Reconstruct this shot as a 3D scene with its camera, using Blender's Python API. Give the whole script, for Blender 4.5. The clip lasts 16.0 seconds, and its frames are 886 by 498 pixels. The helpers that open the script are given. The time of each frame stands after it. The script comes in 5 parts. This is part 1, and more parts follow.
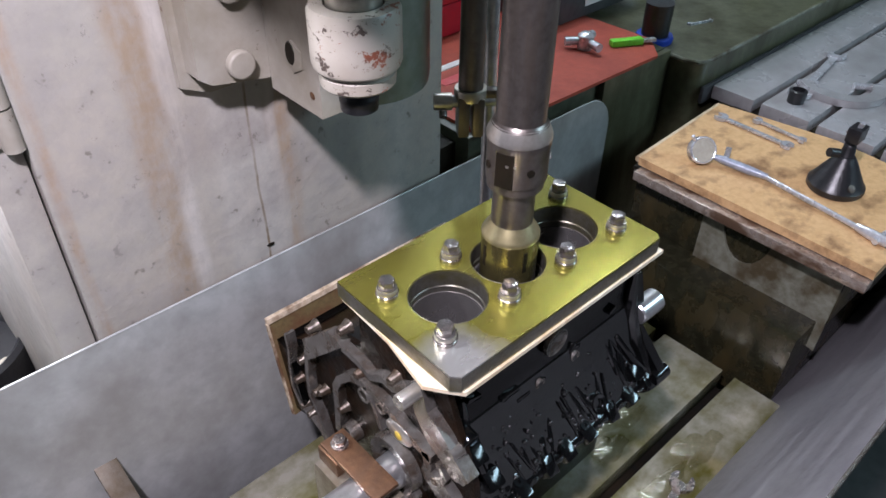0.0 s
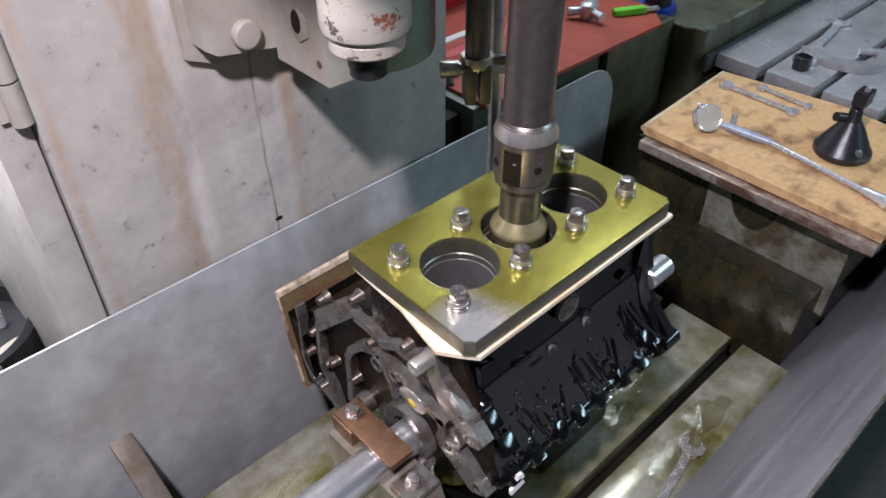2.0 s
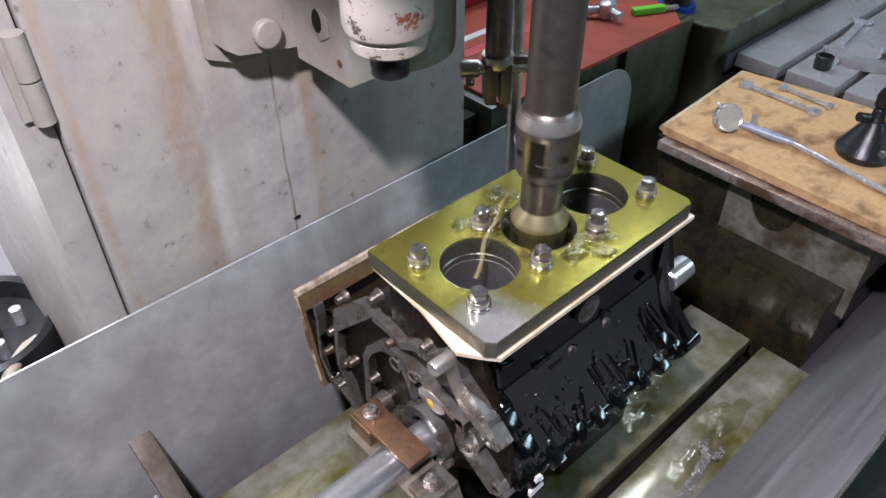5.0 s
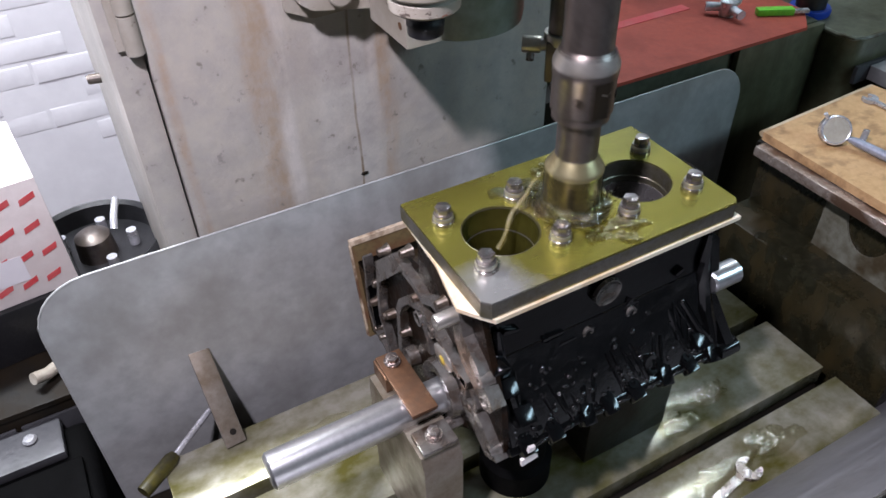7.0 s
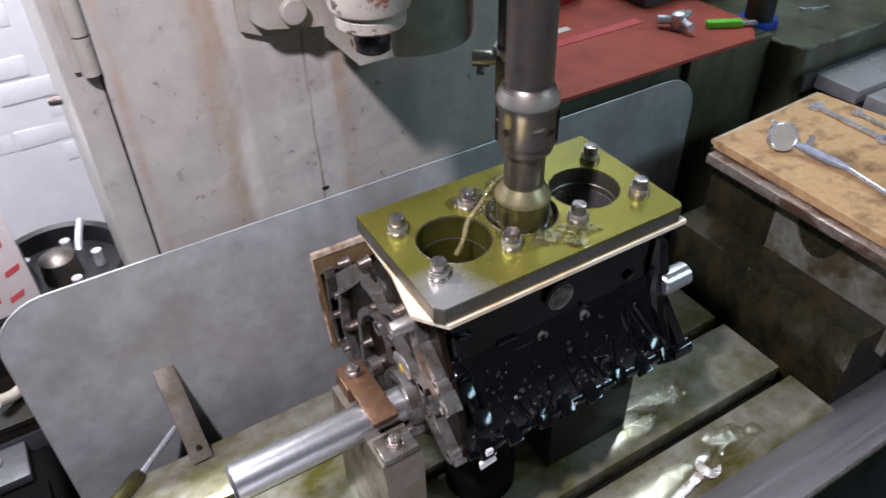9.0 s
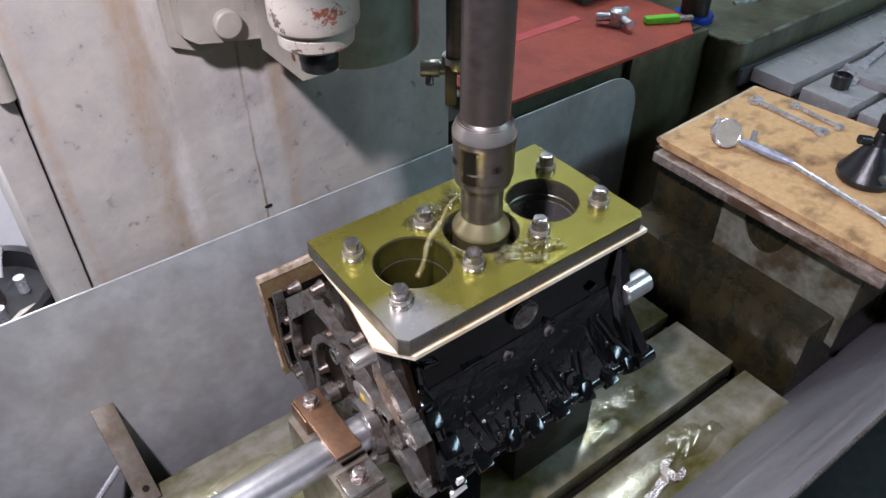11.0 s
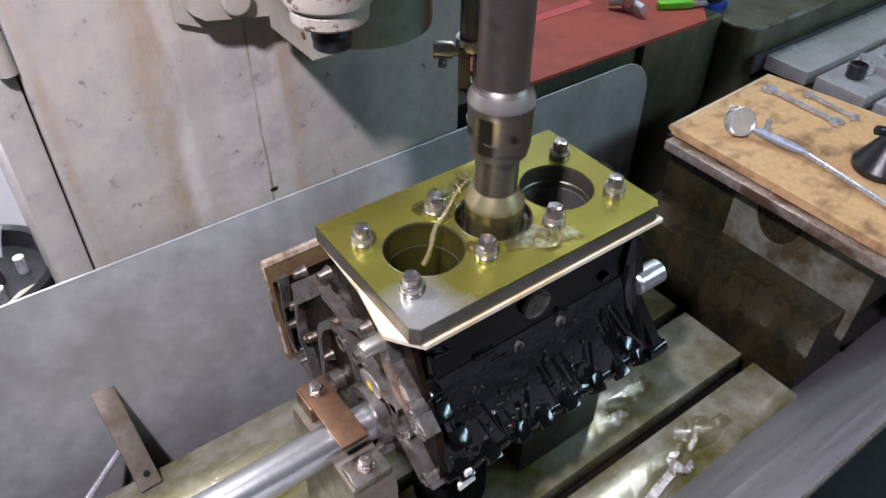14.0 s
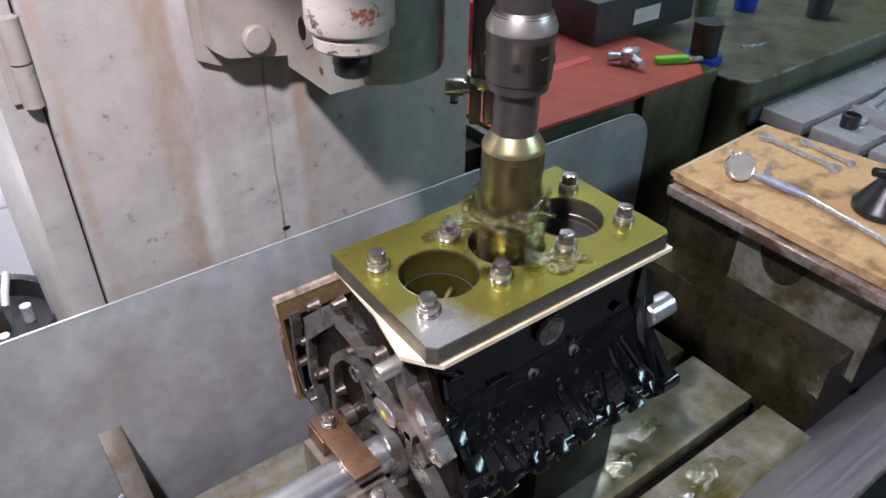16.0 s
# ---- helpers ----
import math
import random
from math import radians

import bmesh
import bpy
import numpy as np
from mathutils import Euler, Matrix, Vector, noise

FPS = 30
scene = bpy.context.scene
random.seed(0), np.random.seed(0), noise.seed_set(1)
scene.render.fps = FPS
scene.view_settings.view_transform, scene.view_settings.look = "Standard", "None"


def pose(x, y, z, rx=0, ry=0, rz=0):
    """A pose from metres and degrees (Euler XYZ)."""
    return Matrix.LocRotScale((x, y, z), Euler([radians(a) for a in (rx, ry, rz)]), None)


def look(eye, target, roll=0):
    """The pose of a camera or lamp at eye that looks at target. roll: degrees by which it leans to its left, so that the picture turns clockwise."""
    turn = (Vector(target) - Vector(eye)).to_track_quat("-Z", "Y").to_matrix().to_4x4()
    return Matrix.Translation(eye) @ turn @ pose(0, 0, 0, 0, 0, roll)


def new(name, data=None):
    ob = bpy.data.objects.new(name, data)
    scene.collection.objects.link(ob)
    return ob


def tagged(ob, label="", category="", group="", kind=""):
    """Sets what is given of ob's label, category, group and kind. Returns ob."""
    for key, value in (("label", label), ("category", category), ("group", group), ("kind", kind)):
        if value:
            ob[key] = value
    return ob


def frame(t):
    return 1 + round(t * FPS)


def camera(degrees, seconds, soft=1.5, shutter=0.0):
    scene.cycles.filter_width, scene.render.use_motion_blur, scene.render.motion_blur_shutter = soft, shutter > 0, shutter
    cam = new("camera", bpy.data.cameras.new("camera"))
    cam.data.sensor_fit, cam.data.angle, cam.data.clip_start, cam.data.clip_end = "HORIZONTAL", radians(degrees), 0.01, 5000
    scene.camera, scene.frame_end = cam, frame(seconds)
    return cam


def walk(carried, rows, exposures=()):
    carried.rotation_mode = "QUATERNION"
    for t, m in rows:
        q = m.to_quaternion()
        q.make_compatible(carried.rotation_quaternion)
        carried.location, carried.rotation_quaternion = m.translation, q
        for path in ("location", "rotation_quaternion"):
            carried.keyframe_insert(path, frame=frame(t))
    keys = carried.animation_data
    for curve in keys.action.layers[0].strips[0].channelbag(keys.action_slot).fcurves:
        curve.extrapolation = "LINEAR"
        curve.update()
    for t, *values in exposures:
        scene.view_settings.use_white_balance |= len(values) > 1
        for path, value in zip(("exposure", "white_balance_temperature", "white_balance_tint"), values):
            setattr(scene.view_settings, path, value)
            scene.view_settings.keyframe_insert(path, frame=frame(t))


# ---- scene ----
cam = camera(61.4, 16.0, shutter=0.5)
PATH = [
    (0, (-0.586, -0.492, 1.817), (0.494, 0.644, 0.576), 1.2),
    (0.5, (-0.586, -0.493, 1.81), (0.492, 0.634, 0.558), 0.9),
    (1, (-0.591, -0.496, 1.807), (0.48, 0.622, 0.541), 0.5),
    (1.5, (-0.595, -0.496, 1.807), (0.477, 0.609, 0.53), 0.4),
    (2, (-0.603, -0.492, 1.803), (0.455, 0.623, 0.523), 0.1),
    (2.5, (-0.611, -0.483, 1.8), (0.438, 0.637, 0.516), 0.3),
    (3, (-0.612, -0.475, 1.797), (0.437, 0.646, 0.515), 0.2),
    (5.5, (-0.602, -0.49, 1.806), (0.414, 0.661, 0.524), -1.0),
    (6, (-0.568, -0.531, 1.819), (0.369, 0.703, 0.554), -0.2),
    (6.5, (-0.552, -0.575, 1.792), (0.246, 0.712, 0.486), 0.5),
    (7, (-0.517, -0.613, 1.791), (0.2, 0.736, 0.5), -1.5),
    (7.5, (-0.481, -0.659, 1.791), (0.197, 0.723, 0.514), -0.7),
    (8, (-0.482, -0.688, 1.802), (0.2, 0.731, 0.568), -0.5),
    (8.5, (-0.487, -0.689, 1.806), (0.225, 0.709, 0.566), -0.6),
    (9, (-0.503, -0.649, 1.798), (0.28, 0.694, 0.54), -1.5),
    (9.5, (-0.489, -0.614, 1.798), (0.394, 0.658, 0.532), -0.2),
    (12, (-0.497, -0.571, 1.802), (0.421, 0.656, 0.517), -0.1),
    (12.5, (-0.49, -0.557, 1.799), (0.425, 0.665, 0.506), 0.1),
    (13, (-0.483, -0.547, 1.8), (0.436, 0.672, 0.508), 0.3),
    (13.5, (-0.481, -0.55, 1.798), (0.44, 0.666, 0.504), 0.8),
    (14, (-0.496, -0.558, 1.787), (0.409, 0.654, 0.478), 0.8),
    (14.5, (-0.497, -0.56, 1.79), (0.398, 0.663, 0.485), -0.3),
    (15, (-0.492, -0.563, 1.791), (0.402, 0.664, 0.488), -0.7),
    (15.5, (-0.507, -0.568, 1.764), (0.427, 0.7, 0.531), -0.3),
    (16, (-0.54, -0.582, 1.749), (0.442, 0.723, 0.593), 0.7),
]
walk(cam, [(t, look(eye, target, roll)) for t, eye, target, roll in PATH],
     [(0, -0.04), (5.5, -0.06), (6.5, -0.16), (7.5, -0.26), (8.5, -0.22), (9.5, -0.12), (12, -0.06), (16, 0.0)])

# ---- light and world ----
world = bpy.data.worlds.new("world")
scene.world = world
world.use_nodes = True
world.node_tree.nodes["Background"].inputs[0].default_value = (0.55, 0.62, 0.72, 1)
world.node_tree.nodes["Background"].inputs[1].default_value = 0.02
scene.view_settings.exposure = 0.0


def area_lamp(name, eye, target, size_x, size_y, watts, colour):
    data = bpy.data.lights.new(name, "AREA")
    data.shape, data.size, data.size_y, data.energy, data.color = "RECTANGLE", size_x, size_y, watts, colour
    ob = new(name, data)
    ob.matrix_basis = look(eye, target)
    return ob


area_lamp("work_light", (-0.85, -0.42, 2.50), (-0.02, 0.12, 1.2), 0.09, 0.09, 52, (0.90, 0.85, 1.0))
# Two ceiling tubes placed by the glints on plate and table.
area_lamp("unseen_overhead_light", (1.12, 1.2, 3.1), (1.12, 1.2, 0), 0.6, 0.10, 20, (0.78, 0.9, 1.0))
area_lamp("unseen_overhead_light", (1.78, 0.82, 3.1), (1.78, 0.82, 0), 0.5, 0.12, 11, (0.82, 0.92, 1.0))
# Unseen light added to brighten the white wall and clutter.
area_lamp("unseen_overhead_light", (-1.1, 1.15, 3.1), (-1.1, 1.15, 0), 1.2, 0.12, 150, (0.88, 0.92, 1.0))
# Unseen bluish fill from the front right, added to lift the shade.
area_lamp("unseen_overhead_light", (2.3, -2.2, 2.9), (0.6, -0.2, 0.9), 1.5, 0.36, 52, (0.56, 0.83, 1.0))

# ---- materials ----


def material(name, build):
    m = bpy.data.materials.new(name)
    m.use_nodes = True
    nt = m.node_tree
    build(nt, nt.nodes["Principled BSDF"])
    return m


def node(nt, kind, **values):
    n = nt.nodes.new(kind)
    for key, value in values.items():
        n.inputs[key.replace("_", " ")].default_value = value
    return n


def coords(nt, stretch=(1, 1, 1)):
    c = nt.nodes.new("ShaderNodeTexCoord")
    mp = nt.nodes.new("ShaderNodeMapping")
    mp.inputs["Scale"].default_value = stretch
    nt.links.new(c.outputs["Object"], mp.inputs["Vector"])
    return mp.outputs["Vector"]


def noise_fac(nt, scale, detail=5.0, stretch=(1, 1, 1), low=0.35, high=0.65, rough=0.6):
    n = node(nt, "ShaderNodeTexNoise", Scale=scale, Detail=detail, Roughness=rough)
    nt.links.new(coords(nt, stretch), n.inputs["Vector"])
    r = nt.nodes.new("ShaderNodeMapRange")
    r.inputs["From Min"].default_value, r.inputs["From Max"].default_value = low, high
    nt.links.new(n.outputs["Fac"], r.inputs["Value"])
    return r.outputs["Result"]


def mix(nt, fac, a, b):
    m = nt.nodes.new("ShaderNodeMix")
    m.data_type = "RGBA"
    if isinstance(fac, float):
        m.inputs[0].default_value = fac
    else:
        nt.links.new(fac, m.inputs[0])
    for slot, v in ((6, a), (7, b)):
        if isinstance(v, tuple):
            m.inputs[slot].default_value = (*v, 1)
        else:
            nt.links.new(v, m.inputs[slot])
    return m.outputs[2]


def ramp_to(nt, fac, socket, low, high):
    r = nt.nodes.new("ShaderNodeMapRange")
    r.inputs["To Min"].default_value, r.inputs["To Max"].default_value = low, high
    nt.links.new(fac, r.inputs["Value"])
    nt.links.new(r.outputs["Result"], socket)


def bump(nt, p, fac, strength, distance=0.002):
    b = nt.nodes.new("ShaderNodeBump")
    b.inputs["Strength"].default_value, b.inputs["Distance"].default_value = strength, distance
    nt.links.new(fac, b.inputs["Height"])
    nt.links.new(b.outputs["Normal"], p.inputs["Normal"])


def worn(name, base, dirt, stain, rough=(0.35, 0.65), metal=0.0, big=6.0, fine=60.0, stretch=(1, 1, 1), relief=0.25, window=(0.42, 0.68), coat=0.0, ior=1.5):
    """Two scales of wear over a base colour: fine dirt and large stains."""
    def build(nt, p):
        f1 = noise_fac(nt, fine, 6, (1, 1, 1), 0.4, 0.75)
        f2 = noise_fac(nt, big, 5, stretch, *window)
        c = mix(nt, f2, mix(nt, f1, base, dirt), stain)
        nt.links.new(c, p.inputs["Base Color"])
        ramp_to(nt, f2, p.inputs["Roughness"], *rough)
        p.inputs["Metallic"].default_value = metal
        p.inputs["Coat Weight"].default_value = coat
        p.inputs["IOR"].default_value = ior
        p.inputs["Coat Roughness"].default_value = 0.12
        bump(nt, p, f1, relief, 0.001)
    return material(name, build)


M_BLACK = worn("oily black cast iron", (0.0015, 0.0016, 0.0017), (0.0035, 0.0035, 0.0038), (0.001, 0.001, 0.001), (0.10, 0.2), 0.0, 18, 90, relief=0.2, ior=1.33)
M_CAST = worn("bare oily cast iron", (0.09, 0.075, 0.06), (0.05, 0.04, 0.03), (0.05, 0.025, 0.012), (0.25, 0.45), 0.5, 25, 140)
M_WET = worn("wet black casting", (0.002, 0.0022, 0.0024), (0.004, 0.004, 0.0044), (0.0015, 0.0015, 0.0015), (0.10, 0.16), 0.0, 30, 38, relief=0.22, ior=1.5)
M_BEAD = worn("bead of dark oil", (0.004, 0.004, 0.004), (0.005, 0.005, 0.005), (0.003, 0.003, 0.003), (0.22, 0.28), 0.0, 30, 55, relief=0.0, ior=1.7)
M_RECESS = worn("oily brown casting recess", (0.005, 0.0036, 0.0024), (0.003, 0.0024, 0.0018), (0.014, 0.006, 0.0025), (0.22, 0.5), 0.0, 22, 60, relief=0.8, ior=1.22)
M_MACHINED = worn("machined grey iron", (0.25, 0.235, 0.22), (0.15, 0.135, 0.12), (0.09, 0.06, 0.04), (0.2, 0.34), 0.7, 30, 160, relief=0.06)
M_STEEL = worn("ground steel", (0.66, 0.66, 0.67), (0.54, 0.54, 0.55), (0.5, 0.5, 0.5), (0.28, 0.38), 0.92, 12, 120, (0.2, 6, 6), relief=0.05)
M_SPINDLE = worn("oiled spindle steel", (0.19, 0.168, 0.155), (0.12, 0.103, 0.093), (0.15, 0.12, 0.10), (0.34, 0.46), 0.85, 9, 90, (5, 5, 0.8), relief=0.06)
M_BRIGHT = worn("bright turned steel", (0.62, 0.59, 0.55), (0.5, 0.47, 0.43), (0.44, 0.40, 0.33), (0.28, 0.4), 0.85, 20, 150, relief=0.05)
M_BOLT = worn("zinc bolt steel", (0.42, 0.39, 0.38), (0.3, 0.275, 0.26), (0.22, 0.17, 0.15), (0.2, 0.34), 0.9, 60, 300, relief=0.1)

def plate_build(nt, p):
    """Yellow chromate over steel, rubbed bare round the near corner, with faint oily smears."""
    smear = noise_fac(nt, 9, 4, (1, 2.5, 1), 0.4, 0.68)
    fine = noise_fac(nt, 140, 4, (1, 1, 1), 0.4, 0.7)
    c = mix(nt, smear, (0.33, 0.297, 0.060), (0.215, 0.185, 0.05))
    c = mix(nt, fine, c, (0.29, 0.275, 0.05))
    dist = nt.nodes.new("ShaderNodeVectorMath")
    dist.operation = "DISTANCE"
    dist.inputs[1].default_value = (-0.172, -0.088, 1.2)
    nt.links.new(coords(nt), dist.inputs[0])
    add = nt.nodes.new("ShaderNodeMath")
    add.operation, add.inputs[1].default_value = "MULTIPLY_ADD", 0.03
    nt.links.new(noise_fac(nt, 30, 4, (1, 1, 1), 0.2, 0.8), add.inputs[0])
    nt.links.new(dist.outputs["Value"], add.inputs[2])
    bare = nt.nodes.new("ShaderNodeMapRange")
    bare.inputs["From Min"].default_value, bare.inputs["From Max"].default_value = 0.078, 0.038
    nt.links.new(add.outputs[0], bare.inputs["Value"])
    nt.links.new(mix(nt, bare.outputs[0], c, (0.5, 0.49, 0.47)), p.inputs["Base Color"])
    p.inputs["Metallic"].default_value = 0.72
    ramp_to(nt, smear, p.inputs["Roughness"], 0.2, 0.3)
    bump(nt, p, fine, 0.02, 0.001)


M_PLATE = material("yellow chromate plate", plate_build)
# Scuffed steel, darkened because the plate's near side lies in shade.
M_PLATE_EDGE = worn("shaded scuffed plate edge", (0.16, 0.15, 0.13), (0.10, 0.092, 0.075), (0.11, 0.097, 0.045), (0.3, 0.45), 0.7, 20, 150)
M_SHIM = worn("cream gasket board", (0.78, 0.70, 0.55), (0.7, 0.6, 0.45), (0.6, 0.42, 0.25), (0.5, 0.65), 0.0, 15, 120)
M_BORE = worn("honed bore iron", (0.27, 0.255, 0.25), (0.24, 0.225, 0.22), (0.22, 0.205, 0.195), (0.26, 0.36), 0.75, 14, 200, (1, 1, 0.6), relief=0.05)
# Matt black with shadow put into the colour, to stay dark under the lamp.
M_VOID = worn("shadowed matt black", (0.0015, 0.0015, 0.0016), (0.0022, 0.0022, 0.0023), (0.001, 0.001, 0.001), (0.7, 0.85), 0.0, 10, 60, ior=1.15)
# Dark oily parts; in holes and gaps the colour stands for shade.
M_DARK = worn("dark oily metal and hollow shade", (0.005, 0.0047, 0.004), (0.010, 0.008, 0.005), (0.014, 0.009, 0.004), (0.45, 0.7), 0.0, 10, 60, ior=1.3)
M_TABLE = worn("oily ground table", (0.35, 0.335, 0.275), (0.21, 0.20, 0.125), (0.11, 0.10, 0.022), (0.2, 0.08), 0.35, 7, 34, (1, 1.6, 1), relief=0.1, window=(0.38, 0.66))
M_SHEET = worn("grey painted splash sheet", (0.42, 0.425, 0.42), (0.30, 0.305, 0.30), (0.27, 0.265, 0.25), (0.36, 0.5), 0.1, 9, 24, (1, 1, 0.7), relief=0.1, window=(0.42, 0.72))
M_FRONT = worn("brushed guard sheet", (0.32, 0.31, 0.33), (0.25, 0.24, 0.26), (0.37, 0.36, 0.38), (0.35, 0.55), 0.5, 8, 60, (0.4, 4, 4), relief=0.08)
M_FLATBAR = worn("dull flat bar steel", (0.2, 0.175, 0.145), (0.15, 0.128, 0.10), (0.12, 0.092, 0.06), (0.45, 0.6), 0.5, 20, 120)
M_OLIVE = worn("oil-soaked gasket edge", (0.16, 0.12, 0.055), (0.11, 0.08, 0.04), (0.12, 0.05, 0.025), (0.4, 0.6), 0.0, 20, 120)
M_LIP = worn("oil-stained gasket edge", (0.64, 0.54, 0.41), (0.46, 0.34, 0.22), (0.12, 0.06, 0.03), (0.45, 0.6), 0.0, 22, 120, window=(0.42, 0.6))
M_COPPER = worn("rusty brown steel", (0.19, 0.10, 0.055), (0.13, 0.065, 0.035), (0.08, 0.045, 0.028), (0.3, 0.5), 0.6, 25, 140)
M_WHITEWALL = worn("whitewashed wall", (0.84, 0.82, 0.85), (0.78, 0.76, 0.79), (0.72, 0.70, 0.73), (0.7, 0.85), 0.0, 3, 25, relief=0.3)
# For unseen walls and ceiling, kept dark to hold back ambient light.
M_DIMWALL = worn("unseen dark grey wall", (0.10, 0.105, 0.11), (0.08, 0.083, 0.088), (0.05, 0.05, 0.053), (0.7, 0.85), 0.0, 2, 20, relief=0.2)
M_RED = worn("red rubber mat", (0.44, 0.068, 0.038), (0.37, 0.058, 0.034), (0.28, 0.05, 0.035), (0.6, 0.75), 0.0, 6, 80)
M_REDBOX = worn("red enamel", (0.5, 0.01, 0.03), (0.4, 0.01, 0.03), (0.35, 0.01, 0.02), (0.25, 0.4), 0.0, 6, 60)
M_GREEN = worn("grimy green enamel", (0.075, 0.08, 0.055), (0.04, 0.04, 0.026), (0.025, 0.022, 0.012), (0.3, 0.5), 0.0, 4, 40, (1, 1, 0.4))
M_OLIVEGREEN = worn("oil-streaked olive enamel", (0.115, 0.115, 0.07), (0.07, 0.068, 0.04), (0.045, 0.04, 0.018), (0.3, 0.5), 0.0, 9, 50, (1, 1, 0.25), relief=0.2)
M_GREENLIGHT = worn("pale green enamel", (0.22, 0.245, 0.22), (0.15, 0.17, 0.14), (0.10, 0.10, 0.065), (0.35, 0.5), 0.0, 5, 60)
M_GRIME = worn("oil-caked brown green enamel", (0.024, 0.023, 0.013), (0.008, 0.0075, 0.004), (0.042, 0.031, 0.012), (0.2, 0.42), 0.0, 13, 50, (1, 1, 0.6), relief=0.5, window=(0.46, 0.66))
M_BAND = worn("soiled pale green enamel", (0.19, 0.195, 0.155), (0.11, 0.105, 0.07), (0.055, 0.04, 0.018), (0.4, 0.6), 0.0, 14, 60, window=(0.42, 0.64))
M_WOOD = worn("oily plywood", (0.60, 0.385, 0.195), (0.48, 0.285, 0.13), (0.22, 0.12, 0.055), (0.28, 0.48), 0.0, 13, 70, (1, 1.3, 1), relief=0.15, window=(0.5, 0.68))
M_WOODEDGE = worn("pale board edge", (0.62, 0.5, 0.36), (0.5, 0.4, 0.27), (0.35, 0.24, 0.13), (0.5, 0.7), 0.0, 14, 90)
M_RAIL = worn("worn steel edge strip", (0.42, 0.36, 0.31), (0.22, 0.16, 0.12), (0.14, 0.085, 0.055), (0.25, 0.45), 0.5, 26, 90, (1, 0.5, 1), window=(0.45, 0.6))
M_GREYTABLE = worn("grey planer table", (0.45, 0.45, 0.46), (0.36, 0.36, 0.365), (0.27, 0.265, 0.265), (0.25, 0.45), 0.4, 6, 60, relief=0.08)
M_BLACKPLASTIC = worn("black plastic", (0.012, 0.012, 0.014), (0.02, 0.02, 0.022), (0.008, 0.008, 0.009), (0.3, 0.45), 0.0, 10, 120)
M_CHROME = worn("chrome tool steel", (0.70, 0.71, 0.75), (0.55, 0.56, 0.60), (0.36, 0.36, 0.37), (0.2, 0.36), 0.55, 25, 160, relief=0.05)
M_FLOOR = worn("stained concrete floor", (0.055, 0.053, 0.052), (0.035, 0.033, 0.032), (0.02, 0.018, 0.016), (0.5, 0.75), 0.0, 3, 30)
M_CARTON = worn("white printed carton", (0.8, 0.74, 0.72), (0.74, 0.68, 0.66), (0.66, 0.58, 0.56), (0.5, 0.65), 0.0, 6, 60)
M_INK = worn("red carton ink", (0.62, 0.06, 0.07), (0.55, 0.06, 0.07), (0.6, 0.12, 0.12), (0.5, 0.65), 0.0, 20, 90)
M_YELLOW = worn("dirty yellow plastic", (0.07, 0.06, 0.012), (0.04, 0.035, 0.01), (0.02, 0.018, 0.008), (0.35, 0.5), 0.0, 30, 120)
M_GRIP = worn("blue-grey grip", (0.33, 0.36, 0.44), (0.25, 0.28, 0.35), (0.2, 0.22, 0.27), (0.3, 0.5), 0.2, 30, 120)
M_BLUE = worn("blue plastic", (0.01, 0.06, 0.5), (0.01, 0.05, 0.4), (0.01, 0.04, 0.3), (0.3, 0.5), 0.0, 10, 90)
M_LIME = worn("lime green plastic", (0.2, 0.72, 0.04), (0.17, 0.6, 0.04), (0.1, 0.4, 0.03), (0.3, 0.5), 0.0, 10, 90)
M_CABLE = worn("pale rubber hose", (0.42, 0.39, 0.33), (0.34, 0.3, 0.25), (0.25, 0.2, 0.15), (0.4, 0.6), 0.0, 12, 90)
M_GREYPANEL = worn("grey painted panel", (0.07, 0.07, 0.075), (0.05, 0.05, 0.056), (0.03, 0.03, 0.033), (0.4, 0.55), 0.0, 6, 60)
M_MARK = worn("yellow paint mark", (0.55, 0.38, 0.05), (0.48, 0.32, 0.05), (0.4, 0.3, 0.1), (0.4, 0.5), 0.0, 20, 90)
M_DIAL = worn("dial face", (0.42, 0.40, 0.34), (0.36, 0.34, 0.29), (0.3, 0.28, 0.23), (0.2, 0.35), 0.0, 20, 90)


def run_mask(nt, x, width, wander):
    """One vertical oil run: how near a point is to the run's wavering centre line."""
    sep = nt.nodes.new("ShaderNodeSeparateXYZ")
    nt.links.new(coords(nt), sep.inputs[0])
    sway = nt.nodes.new("ShaderNodeMath")
    sway.operation, sway.inputs[1].default_value = "MULTIPLY_ADD", wander
    nt.links.new(noise_fac(nt, 4, 4, (2, 1, 1), 0.0, 1.0), sway.inputs[0])
    nt.links.new(sep.outputs["X"], sway.inputs[2])
    off = nt.nodes.new("ShaderNodeMath")
    off.operation, off.inputs[1].default_value = "SUBTRACT", x + wander / 2
    nt.links.new(sway.outputs[0], off.inputs[0])
    size = nt.nodes.new("ShaderNodeMath")
    size.operation = "ABSOLUTE"
    nt.links.new(off.outputs[0], size.inputs[0])
    near = nt.nodes.new("ShaderNodeMapRange")
    near.interpolation_type = "SMOOTHSTEP"
    near.inputs["From Min"].default_value, near.inputs["From Max"].default_value = width, 0.15 * width
    nt.links.new(size.outputs[0], near.inputs["Value"])
    return near.outputs["Result"]


def times(nt, a, b):
    m = nt.nodes.new("ShaderNodeMath")
    m.operation = "MULTIPLY"
    nt.links.new(a, m.inputs[0])
    if isinstance(b, float):
        m.inputs[1].default_value = b
    else:
        nt.links.new(b, m.inputs[1])
    return m.outputs[0]


